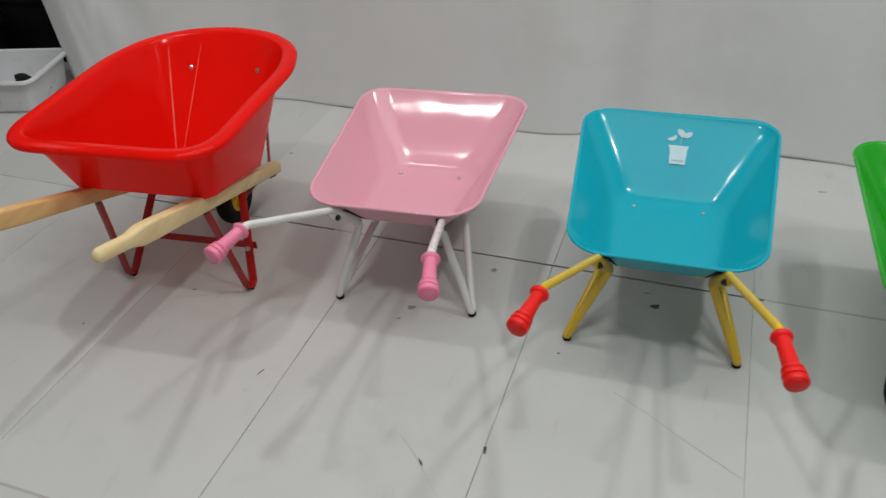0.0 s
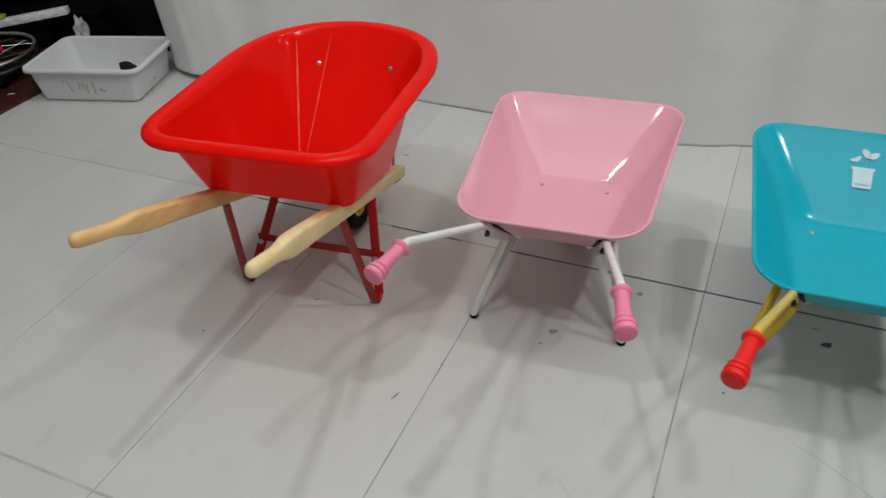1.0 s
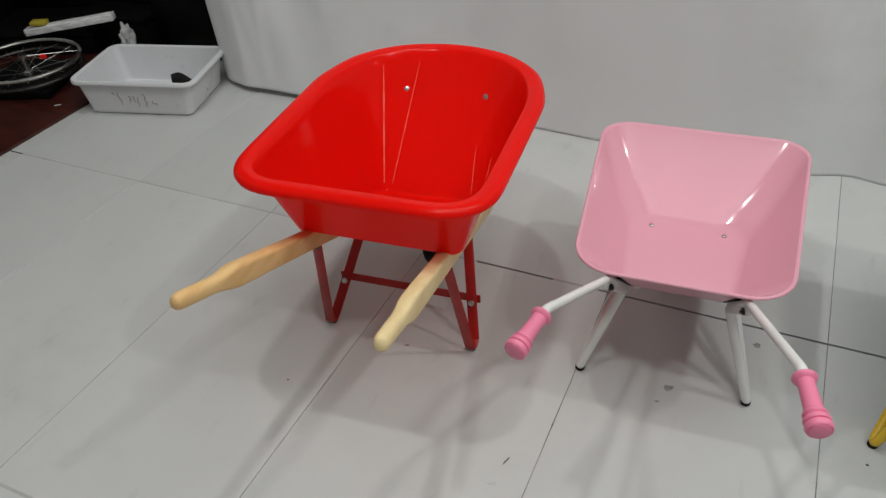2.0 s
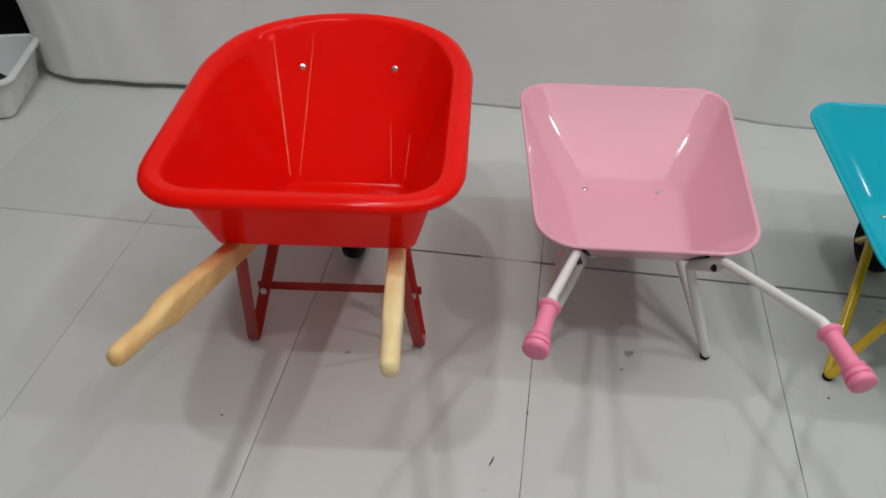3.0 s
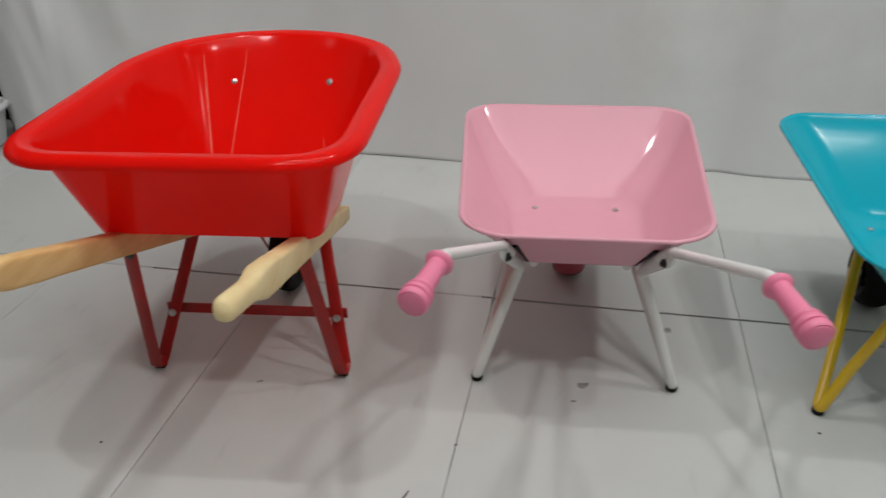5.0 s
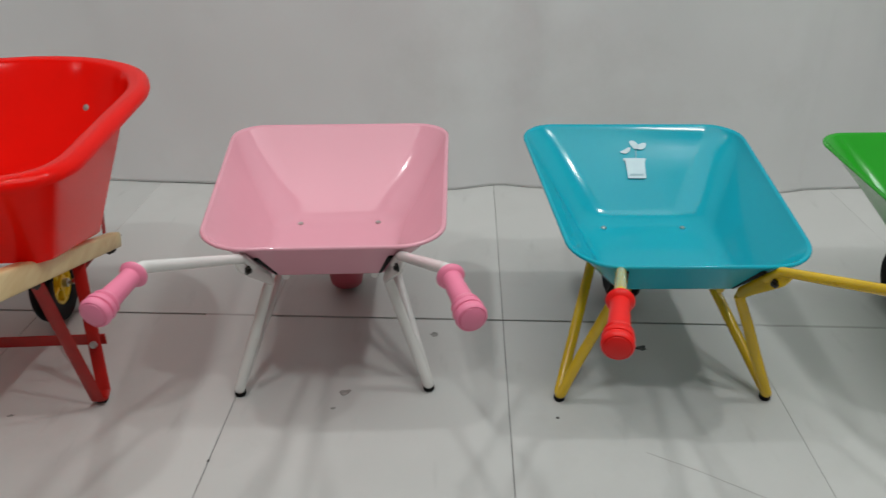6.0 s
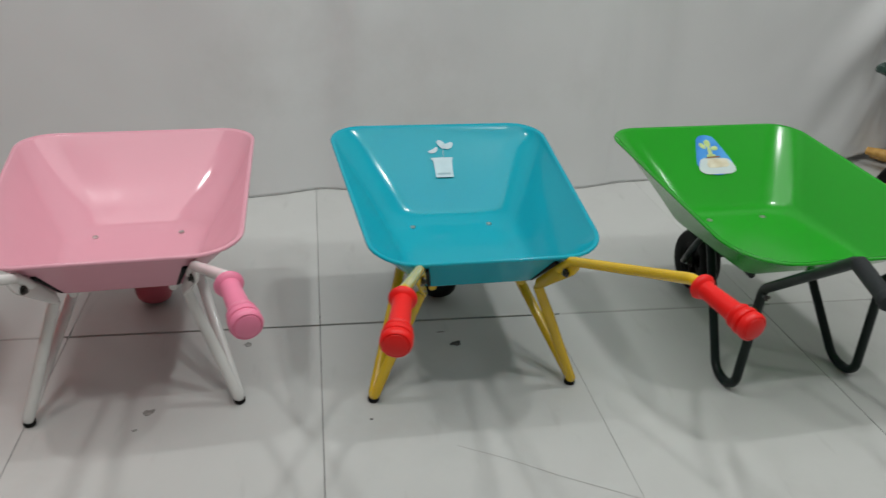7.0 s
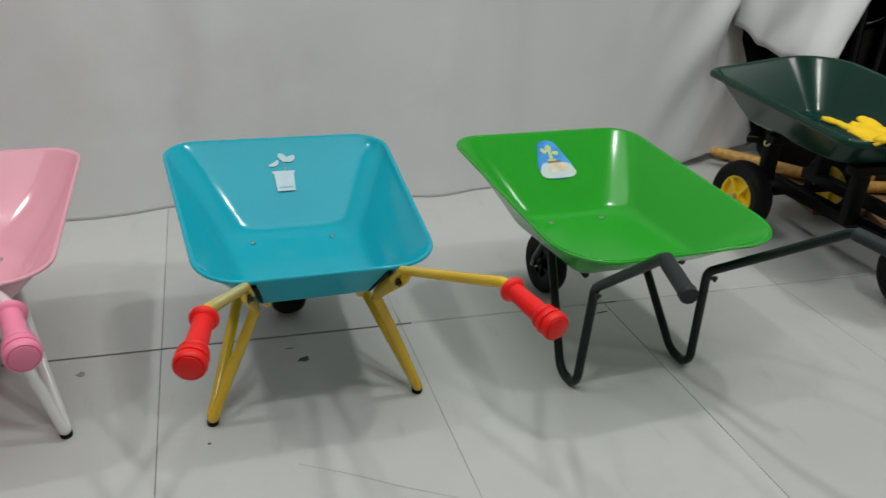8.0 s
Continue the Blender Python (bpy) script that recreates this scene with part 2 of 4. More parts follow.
def lathe(profile, seg=24, m=None, bm=None, closed=False):
    """Turns (radius, height) pairs round the z axis."""
    bm = bm or bmesh.new()
    rings = []
    for r, z in profile:
        if r < 1e-5:
            rings.append([bm.verts.new((0, 0, z))])
        else:
            rings.append([bm.verts.new((r * math.cos(2 * math.pi * j / seg), r * math.sin(2 * math.pi * j / seg), z)) for j in range(seg)])
    new_verts = [v for g in rings for v in g]
    pairs = list(zip(rings, rings[1:])) + ([(rings[-1], rings[0])] if closed else [])
    for A, B in pairs:
        for j in range(seg):
            q = (j + 1) % seg
            if len(A) == 1 and len(B) == 1:
                continue
            if len(A) == 1:
                bm.faces.new((A[0], B[j], B[q]))
            elif len(B) == 1:
                bm.faces.new((A[j], A[q], B[0]))
            else:
                bm.faces.new((A[j], A[q], B[q], B[j]))
    if m is not None:
        bmesh.ops.transform(bm, matrix=m, verts=new_verts)
    return bm


def box(sx, sy, sz, bevel=0.003, m=None, bm=None, segs=2):
    own = bmesh.new()
    bmesh.ops.create_cube(own, size=1.0, matrix=Matrix.Diagonal((sx, sy, sz, 1)))
    if bevel:
        bmesh.ops.bevel(own, geom=own.edges[:], offset=min(bevel, 0.45 * min(sx, sy, sz)), segments=segs, profile=0.5, affect="EDGES")
    if m is not None:
        bmesh.ops.transform(own, matrix=m, verts=own.verts)
    if bm is None:
        return own
    me = bpy.data.meshes.new("tmp")
    own.to_mesh(me)
    own.free()
    bm.from_mesh(me)
    bpy.data.meshes.remove(me)
    return bm


def loft(rings, cap_first=True, cap_last=False, bm=None):
    bm = bm or bmesh.new()
    R = [[bm.verts.new(p) for p in ring] for ring in rings]
    for A, B in zip(R, R[1:]):
        k = len(A)
        for j in range(k):
            bm.faces.new((A[j], A[(j + 1) % k], B[(j + 1) % k], B[j]))
    if cap_first:
        bm.faces.new(R[0][::-1])
    if cap_last:
        bm.faces.new(R[-1])
    return bm


def along(a, b):
    """A matrix that puts the z axis from a towards b."""
    a, b = Vector(a), Vector(b)
    return Matrix.Translation(a) @ (b - a).to_track_quat("Z", "Y").to_matrix().to_4x4()


def solid(ob, t, offset=1.0):
    s = ob.modifiers.new("thickness", "SOLIDIFY")
    s.thickness, s.offset = t, offset
    return ob


def prism(outline, thick, m, bm=None):
    """A flat shape (x, y pairs) of some thickness, placed by m."""
    bm = bm or bmesh.new()
    lo = [bm.verts.new(m @ Vector((x, y, 0))) for x, y in outline]
    hi = [bm.verts.new(m @ Vector((x, y, thick))) for x, y in outline]
    k = len(lo)
    bm.faces.new(lo[::-1])
    bm.faces.new(hi)
    for j in range(k):
        bm.faces.new((lo[j], lo[(j + 1) % k], hi[(j + 1) % k], hi[j]))
    return bm


def bolt(parent, p, direction, r=0.006, name="bolt", label=""):
    bm = lathe([(0, 0.0045), (r * 0.55, 0.0042), (r * 0.92, 0.0028), (r, 0.0012), (r, -0.002), (0, -0.002)], 12, along(p, Vector(p) + Vector(direction)))
    return part(name, bm, M["zinc"], parent, label)


def nut(parent, p, direction, r=0.008):
    bm = lathe([(0, 0.012), (r * 0.5, 0.012), (r * 0.5, 0.007), (r, 0.007), (r, 0), (0, 0)], 6, along(p, Vector(p) + Vector(direction)))
    return part("nut", bm, M["dark_steel"], parent, "", smooth=20)


# ---------------------------------------------------------------- the room
def slab(name, sx, sy, sz, x, y, z, mat, label, category):
    ob = part(name, box(sx, sy, sz, 0), mat, None, "", pose(x, y, z), smooth=0)
    return tagged(ob, label, category, kind="structure")


floor = slab("floor", 13.0, 11.0, 0.2, 0, -1.0, -0.108, M["grout"], "white tiled floor with thin dark joints", "floor")
# unseen walls and ceiling, added to close the space and bounce lamp light
slab("wall_south", 13.0, 0.2, 4.8, 0, -6.6, 2.4, M["wall"], "unseen pale grey room wall added to bounce light", "wall")
slab("wall_north", 13.0, 0.2, 4.8, 0, 4.6, 2.4, M["wall"], "unseen pale grey room wall added to bounce light", "wall")
slab("wall_west", 0.2, 11.4, 4.8, -6.6, -1.0, 2.4, M["wall"], "unseen pale grey room wall added to bounce light", "wall")
slab("wall_east", 0.2, 11.4, 4.8, 6.6, -1.0, 2.4, M["wall"], "unseen pale grey room wall added to bounce light", "wall")
slab("ceiling", 13.4, 11.4, 0.2, 0, -1.0, 4.9, M["ceiling"], "unseen white ceiling added to bounce light", "ceiling")

for lx, ly, ll, lw, watts in LAMPS:
    e = root("ceiling_light", lx, ly, LAMP_Z, 0, "unseen wide fill light added under the ceiling" if ll > 1 else "unseen small white ceiling light, inferred or added fill", "ceiling light", "ceiling lights")
    part("housing", box(ll + 0.06, lw + 0.08, 0.06, 0.01, pose(0, 0, 0.04)), M["ceiling"], e)
    data = bpy.data.lights.new("tube", "AREA")
    data.shape, data.size, data.size_y, data.energy, data.color = "RECTANGLE", ll, lw, watts, (0.985, 1.0, 0.985)
    tube = new("tube", data)
    tube.parent = e
    tube.matrix_basis = pose(0, 0, 0)

# ---------------------------------------------------------------- white cloth backdrop
FOOT = [(-2.62, 1.25), (-2.675, 1.08), (-2.68, 0.95), (-2.625, 0.855), (-2.48, 0.785), (-2.36, 0.780), (-1.95, 0.805), (-1.46, 0.885), (-1.2, 0.88), (-0.7, 0.855), (-0.3, 0.84),
        (-0.14, 0.86), (0.02, 0.905), (0.2, 0.88), (0.79, 0.875), (0.95, 0.86), (1.06, 0.885), (1.16, 0.91), (1.6, 0.96), (2.15, 1.05), (2.60, 1.20)]


def foot_at(u):
    """Point of the cloth's foot line at u, from 0 to 1 along it."""
    k = u * (len(FOOT) - 1)
    i = min(int(k), len(FOOT) - 2)
    f = k - i
    p = [Vector((*FOOT[max(0, min(len(FOOT) - 1, i + d))], 0)) for d in (-1, 0, 1, 2)]
    return 0.5 * (2 * p[1] + (p[2] - p[0]) * f + (2 * p[0] - 5 * p[1] + 4 * p[2] - p[3]) * f * f + (3 * p[1] - p[0] - 3 * p[2] + p[3]) * f ** 3)


def backdrop():
    cols, rows, high = 300, 70, 2.7
    bm = bmesh.new()
    grid = []
    for i in range(cols + 1):
        u = i / cols
        p = foot_at(u)
        q = foot_at(min(1, u + 0.004)) - foot_at(max(0, u - 0.004))
        nrm = Vector((q.y, -q.x, 0)).normalized()
        lift = 0.0015 + 0.008 * max(0, noise.noise((p.x * 2.3, 0, 4))) + (0.022 if p.x < -1.7 else 0) * min(1, (-1.7 - p.x) * 3) + (0.035 * min(1, (p.x - 1.9) * 3) if p.x > 1.9 else 0)
        col = []
        for j in range(rows + 1):
            v = (j / rows) ** 1.3
            z = lift + v * (high - lift)
            straight = Vector((p.x, 0.90 + 0.02 * p.x * (p.x > 0), 0))
            base = p.lerp(straight, min(1, v * 0.9) * (1 if -2.3 < p.x < 1.7 else 0.25))
            base.x -= 0.386 * max(0, min(1, (p.x - 2.10) / 0.50)) * max(0, 0.62 - abs(z - 0.62))
            # long soft vertical folds and slack diagonal ones
            w = 0.030 * noise.noise((p.x * 1.5, z * 0.22, 1.3)) + 0.012 * noise.noise((p.x * 4.2 + z * 0.8, z * 0.5, 7.7))
            w += 0.003 * noise.noise((p.x * 14, z * 6, 2.2))
            # one clear pleat
            w += 0.022 * math.exp(-((p.x - (1.26 - 0.05 * z)) / 0.045) ** 2) * min(1, z * 2.5)
            w += 0.012 * math.exp(-((p.x - (0.12 + 0.05 * z)) / 0.05) ** 2) * min(1, z * 2)
            if p.x > 1.72:
                q = min(1, (p.x - 1.72) / 0.45) ** 1.5
                a = (p.x - 0.42 * z)
                w += q * math.exp(-max(0, z - 0.75) * 2.2) * (0.085 * noise.noise((a * 6.0, z * 1.3, 3.1)) + 0.030 * noise.noise((a * 17.0, z * 2.2, 9.1)))
            if p.x < -1.7:
                w += min(1, (-1.7 - p.x) / 0.5) * (0.030 * noise.noise((p.x * 6.5 + z * 1.5, z * 0.7, 5.5)) + 0.010 * noise.noise((p.x * 15 + z * 3, z * 1.2, 8.8)))
            col.append(bm.verts.new(base + nrm * (w * min(1, 0.25 + 3 * v)) + Vector((0, 0, z))))
        grid.append(col)
    for i in range(cols):
        for j in range(rows):
            bm.faces.new((grid[i][j], grid[i + 1][j], grid[i + 1][j + 1], grid[i][j + 1]))
    ob = part("cloth_backdrop", bm, M["cloth"], None, smooth=180)
    solid(ob, 0.0015, 0)
    return tagged(ob, "white cloth backdrop hanging down to the tiled floor", "backdrop cloth", kind="structure")


backdrop()


# ---------------------------------------------------------------- wheelbarrow pieces
def bowed(f, x, bulge, curl):
    """How far a front wall stands out of its straight line at f of its height and x across: an even bow and an uneven curl under the rim."""
    return bulge * 4 * f * (1 - f) + curl * max(0.1, 0.5 + 1.9 * x) * (f - f ** 12)


def tray_rings(bottom, top, rb, rt, n=8, press=0.034, bulge=0.0, crisp=1.0, curl=0.0):
    b, t = fillet(bottom, rb, n, True), fillet(top, rt, n, True)
    c = sum(b, Vector()) / len(b)
    rings = [[c.lerp(p, f) for p in b] for f in (0.4, 0.7)]
    low = min(p.y for p in b)
    turn = [press * (crisp + (1 - crisp) * min(1, (p.y - low) / 0.10)) for p in b]
    foot = [p + (c - p).normalized() * r for p, r in zip(b, turn)]
    wall = [p + (q - p).normalized() * r for p, q, r in zip(b, t, turn)]
    # the bottom turns up into the walls in a pressed round
    for k in range(7):
        f = k / 6
        rings.append([a * (1 - f) ** 2 + p * (2 * f * (1 - f)) + w * f * f for a, p, w in zip(foot, b, wall)])
    # the front wall bows a little between bottom and rim
    for f in (0.12, 0.25, 0.38, 0.5, 0.62, 0.73, 0.82, 0.89, 0.94, 0.975, 1.0):
        ring = []
        for w, q in zip(wall, t):
            d = q - w
            flat = Vector((d.x, d.y, 0))
            bow = (flat.normalized() * d.z - Vector((0, 0, flat.length))) / d.length
            ring.append(w.lerp(q, f) + bow * (bowed(f, w.x, bulge, curl) * max(0, flat.normalized().y)))
        rings.append(ring)
    return rings, t


def outward(ring, d, dz):
    c = sum(ring, Vector()) / len(ring)
    out = []
    k = len(ring)
    for i, p in enumerate(ring):
        t = ring[(i + 1) % k] - ring[i - 1]
        nrm = Vector((t.y, -t.x, 0)).normalized()
        if nrm.dot(p - c) < 0:
            nrm = -nrm
        out.append(p + nrm * d + Vector((0, 0, dz)))
    return out


def steel_tray(parent, bottom, top, rb, rt, mat, lip=0.0055, bulge=0.0, curl=0.0):
    rings, rim = tray_rings(bottom, top, rb, rt, bulge=bulge, press=0.034 + 0.5 * curl, crisp=0.3, curl=curl)
    tray = part("tray", loft(rings), mat, parent, smooth=50)
    solid(tray, 0.0014, 1.0)
    part("rim", sweep(outward(rim, lip * 0.85, -lip * 0.8), lip, 10, True), mat, tray)
    return tray


def wheel(parent, y, r, width, tyre_mat, rim_mat, rim_r, x=0.0, name="wheel"):
    turn = pose(x, y, r, 0, 90, 0)
    w = width / 2
    c = r - w * 0.8
    prof = [(rim_r, -w * 0.75)] + [(c + (r - c) * max(0, math.cos(a)) ** 0.7, w * math.sin(a)) for a in [radians(d) for d in range(-80, 81, 20)]] + [(rim_r, w * 0.75)]
    wh = part(name, lathe(prof, 36, turn, closed=True), tyre_mat, parent)
    rim = lathe([(rim_r + 0.002, -w * 0.7), (rim_r + 0.002, w * 0.7), (rim_r - 0.008, w * 0.62), (rim_r - 0.012, w * 0.2), (0.022, w * 0.15), (0.02, w * 0.8), (0.006, w * 0.8),
                 (0.006, -w * 0.8), (0.02, -w * 0.8), (0.022, -w * 0.15), (rim_r - 0.012, -w * 0.2), (rim_r - 0.008, -w * 0.62)], 30, turn, closed=True)
    part("rim", rim, rim_mat, wh)
    for k in range(5):
        a = 2 * math.pi * k / 5
        m = turn @ pose(0, 0, 0, 0, 0, math.degrees(a)) @ pose(rim_r * 0.5, 0, 0)
        part("spoke", box(rim_r * 0.85, 0.012, w * 1.3, 0.002, m), rim_mat, wh)
    ax = lathe([(0, -w - 0.020), (0.005, -w - 0.020), (0.005, -w - 0.008), (0.011, -w - 0.007), (0.011, w + 0.007), (0.005, w + 0.008), (0.005, w + 0.020), (0, w + 0.020)], 12, turn)
    part("axle", ax, M["zinc"], wh)
    return wh


GRIP = [(0.0, 0.0), (0.0135, 0.0), (0.0200, 0.002), (0.0215, 0.007), (0.0200, 0.012), (0.0150, 0.016), (0.0145, 0.03), (0.0152, 0.055), (0.0160, 0.08),
        (0.0165, 0.094), (0.0195, 0.096), (0.0208, 0.100), (0.0195, 0.104), (0.0168, 0.106), (0.0168, 0.1075), (0.0215, 0.110), (0.0228, 0.115), (0.0215, 0.120),
        (0.0185, 0.1215), (0.0185, 0.123), (0.0222, 0.125), (0.0230, 0.131), (0.0218, 0.137), (0.0195, 0.1395), (0.0180, 0.1385), (0.0172, 0.1405), (0.0120, 0.1430), (0.0, 0.1435)]


FOAM = [(0.0, 0.0), (0.0150, 0.0), (0.0185, 0.003), (0.0190, 0.010), (0.0190, 0.122), (0.0212, 0.125), (0.0216, 0.139), (0.0195, 0.143), (0.0, 0.1435)]


def grip(parent, a, b, mat, fat=1.0, shape=GRIP):
    """A ribbed rubber grip over a handle's end, from a to its end b."""
    s = (Vector(b) - Vector(a)).length / 0.143
    return part("grip", lathe([(r * fat, z * s) for r, z in shape], 28, along(a, b)), mat, parent)


def mirrored(p, s):
    return (p[0] * s, p[1], p[2])


def toy_barrow(x, y, yaw, label, mats, d):
    """A child's steel wheelbarrow. Local y runs from the grips to the wheel; the origin lies under the tray's bolts."""
    e = root("toy_wheelbarrow", x, y, 0, yaw, label, "wheelbarrow", "row of toy wheelbarrows")
    tray_m, frame_m, grip_m, tyre_m, hub_m = mats
    nb, fb, nt, ft = d["near_bottom"], d["far_bottom"], d["near_top"], d["far_top"]
    quad = lambda n, f: [(-n[0], n[1], n[2]), (n[0], n[1], n[2]), (f[0], f[1], f[2]), (-f[0], f[1], f[2])]
    tray = steel_tray(e, quad(nb, fb), quad(nt, ft), d.get("rb", [0.03, 0.03, 0.085, 0.085]), d.get("rt", [0.095, 0.095, 0.075, 0.075]), tray_m, d.get("lip", 0.004), d["bulge"], d.get("curl", 0.0))
    for s in (-1, 1):
        bolt(tray, (s * d["bolt"], 0.0, nb[2] + (fb[2] - nb[2]) * (0 - nb[1]) / (fb[1] - nb[1]) + 0.001), (0, 0, 1), d.get("bolt_r", 0.0066))
    rw = d["wheel_r"]
    for s in (-1, 1):
        G, B, J = (mirrored(p, s) for p in (d["grip_end"], d["bend"], d["joint"]))
        G = (G[0] + d.get("sway", 0), G[1] - s * d.get("skew", 0), G[2])
        B = (B[0] + 0.7 * d.get("sway", 0), B[1] - 0.75 * s * d.get("skew", 0), B[2])
        K = (s * (nb[0] - 0.005), nb[1] - 0.012, nb[2] + 0.002)
        Jv, Bv = Vector(J), Vector(B)
        last = tuple(Jv.lerp(Vector(K), 0.35)) if d["legs"] == "v" else (s * (abs(J[0]) - 0.012), J[1] + 0.05, J[2] - 0.004)
        zb = lambda yy: nb[2] + (fb[2] - nb[2]) * (yy - nb[1]) / (fb[1] - nb[1]) - 0.012
        F = d["foot"]
        if d["legs"] == "v":
            h = part("handle", sweep(fillet([Vector(G).lerp(Bv, 0.3), B, J, last], [0, 0.035, 0.03, 0], 6), d["tube"], 14), frame_m, e)
        else:
            # one tube bent into handle and leg
            run = [Vector(G).lerp(Bv, 0.3), B, J, (s * F[0], F[1] - 0.030, 0.011), (s * F[0], F[1] + 0.045, 0.011), (s * 0.125, F[1] + 0.225, zb(-0.09) + 0.006)]
            h = part("handle_and_leg", sweep(fillet(run, [0, 0.035, 0.035, 0.04, 0.05, 0], 7), d["tube"], 14), frame_m, e)
        grip(h, tuple(Bv.lerp(Vector(G), d.get("grip_from", 0.12))), G, grip_m, d.get("fat", 1.0), GRIP if d["legs"] == "v" else FOAM)
        if d.get("legs") == "v":
            Kv, hand = Vector(K), (Bv - Jv).normalized()
            N = Jv + Vector((0, 0.006, -0.027))
            out = (Kv - Jv).cross(N - Jv).normalized()
            plate = [Jv + hand * 0.045 + Vector((0, 0, 0.002)), N + hand * 0.022 + Vector((0, 0, -0.004)), N + hand * 0.004 + Vector((0, 0, -0.012)), N.lerp(Kv, 0.55) + Vector((0, 0, -0.016)),
                     Kv + Vector((0, -0.014, -0.010)), Kv + Vector((-s * 0.004, 0.000, -0.006)), Kv + Vector((0, 0.004, 0.008)), Jv.lerp(Kv, 0.4) + Vector((0, 0.004, 0.010)), Jv + Vector((0, 0.006, 0.006))]
            bm = bmesh.new()
            lo, hi = [bm.verts.new(p - out * 0.004) for p in plate], [bm.verts.new(p + out * 0.004) for p in plate]
            bm.faces.new(lo), bm.faces.new(hi[::-1])
            for j in range(len(plate)):
                q = (j + 1) % len(plate)
                bm.faces.new((lo[j], hi[j], hi[q], lo[q]))
            bmesh.ops.recalc_face_normals(bm, faces=bm.faces)
            bmesh.ops.bevel(bm, geom=bm.edges[:], offset=0.002, segments=2, profile=0.5, affect="EDGES")
            br = part("bracket", bm, frame_m, e)
            # thin dark strip that follows the bracket where it meets the tray
            shift = Vector((-s * 0.012, 0.008, 0.007))
            strip = fillet([Jv.lerp(Vector(K), 0.22) + shift, Jv.lerp(Vector(K), 0.6) + shift, Vector(K) + shift], 0.03, 4)
            part("dark_strip", sweep(strip, 0.0055, 8), M["rubber"], br, "dark strip against the tray")
            face = out if out.y < 0 else -out
            nut(br, tuple(N + face * 0.003), tuple(face), 0.009)
        # rail under the tray to the axle
        part("frame_rail", sweep(fillet([(s * (nb[0] - 0.03), nb[1] + 0.02, zb(nb[1] + 0.02)), (s * 0.085, -0.02, zb(-0.02)), (s * 0.066, d["wheel_y"] - 0.05, rw + 0.045),
                                         (s * (d["wheel_w"] / 2 + 0.012), d["wheel_y"], rw)], 0.04, 5), 0.0085, 10), frame_m, e)
        if d["legs"] == "v":
            A = (s * 0.105, 0.0, zb(0.0) + 0.004)
            foot = (s * F[0], F[1], 0.016)
            run = fillet([A, Vector(A).lerp(Vector(foot), 0.35), Vector(A).lerp(Vector(foot), 0.7), (s * F[0], F[1] + 0.004, 0.016), (s * F[0], F[1] - 0.012, 0.016),
                          Vector(foot).lerp(Vector(K), 0.35), Vector(foot).lerp(Vector(K), 0.7), tuple(Vector(K) + Vector((s * 0.004, 0.006, -0.012)))], [0, 0.2, 0.2, 0.014, 0.014, 0.2, 0.2, 0], 5)
            wide = [0.0108 + 0.0012 * math.sin(math.pi * min(1, max(0, p.z / 0.27))) for p in run]
            leg = part("leg", sweep(run, wide, 14, False, 0.86, wide=(1, 0, 0)), frame_m, e)
            cap = lathe([(0, 0.0), (0.011, 0.0), (0.0125, 0.003), (0.0125, 0.010), (0.009, 0.015), (0, 0.016)], 14, pose(s * F[0], F[1] - 0.003, 0.0))
            part("foot_cap", cap, M["rubber"], leg, "black rubber foot cap")
        else:
            nut(h, (s * (abs(J[0]) + 0.004), J[1] - 0.020, J[2] - 0.004), (s * 0.2, -0.3, -0.9), 0.008)
    wheel(e, d["wheel_y"], rw, d["wheel_w"], tyre_m, hub_m, rw * 0.55)
    return e, tray, (nb, fb, nt, ft)


def panel_pose(quads, lateral, v, d, lift=0.0018):
    """A frame on the inner face of a tray's front panel: x across, y up the slope, z out of it."""
    nb, fb, nt, ft = quads
    p = Vector((0, fb[1], fb[2])).lerp(Vector((0, ft[1], ft[2])), v)
    up = Vector((0, ft[1] - fb[1], ft[2] - fb[2])).normalized()
    across = Vector((1, 0, 0))
    out = across.cross(up)
    m = Matrix((across, up, out)).transposed().to_4x4()
    long = (Vector(ft) - Vector(fb)).yz.length
    low = 0.034 + 0.5 * d.get("curl", 0.0)
    f = (v * long - low) / (long - low)
    out_by = [bowed(g, lateral, d["bulge"], d.get("curl", 0.0)) for g in (f, f + 0.2)]
    lean = math.degrees(math.atan2(out_by[1] - out_by[0], 0.2 * (long - low)))
    return Matrix.Translation(p + across * lateral + out * (lift - out_by[0])) @ m @ pose(0, 0, 0, -lean)


def oval(cx, cy, a, b, turn=0.0, n=16, bend=0.0):
    pts = []
    for k in range(n):
        q = 2 * math.pi * k / n
        px, py = a * math.cos(q), b * math.sin(q)
        py += bend * px * px
        pts.append((cx + px * math.cos(turn) - py * math.sin(turn), cy + px * math.sin(turn) + py * math.cos(turn)))
    return pts


BASE = dict(bolt=0.095, near_bottom=(0.130, -0.300, 0.272), far_bottom=(0.160, 0.040, 0.258), near_top=(0.240, -0.410, 0.390), far_top=(0.280, 0.250, 0.440),
            grip_end=(0.256, -0.850, 0.505), bend=(0.226, -0.715, 0.520), joint=(0.152, -0.405, 0.372), tube=0.0098, foot=(0.217, -0.318),
            wheel_r=0.085, wheel_y=0.138, wheel_w=0.085, legs="v", bulge=-0.002)

# pink
PINK = dict(BASE, near_top=(0.233, -0.415, 0.401), far_top=(0.276, 0.252, 0.424), near_bottom=(0.125, -0.300, 0.276), far_bottom=(0.158, 0.040, 0.250),
            grip_end=(0.256, -0.850, 0.513), bend=(0.226, -0.725, 0.522), bulge=0.014, skew=0.016, sway=-0.004, foot=(0.208, -0.338))
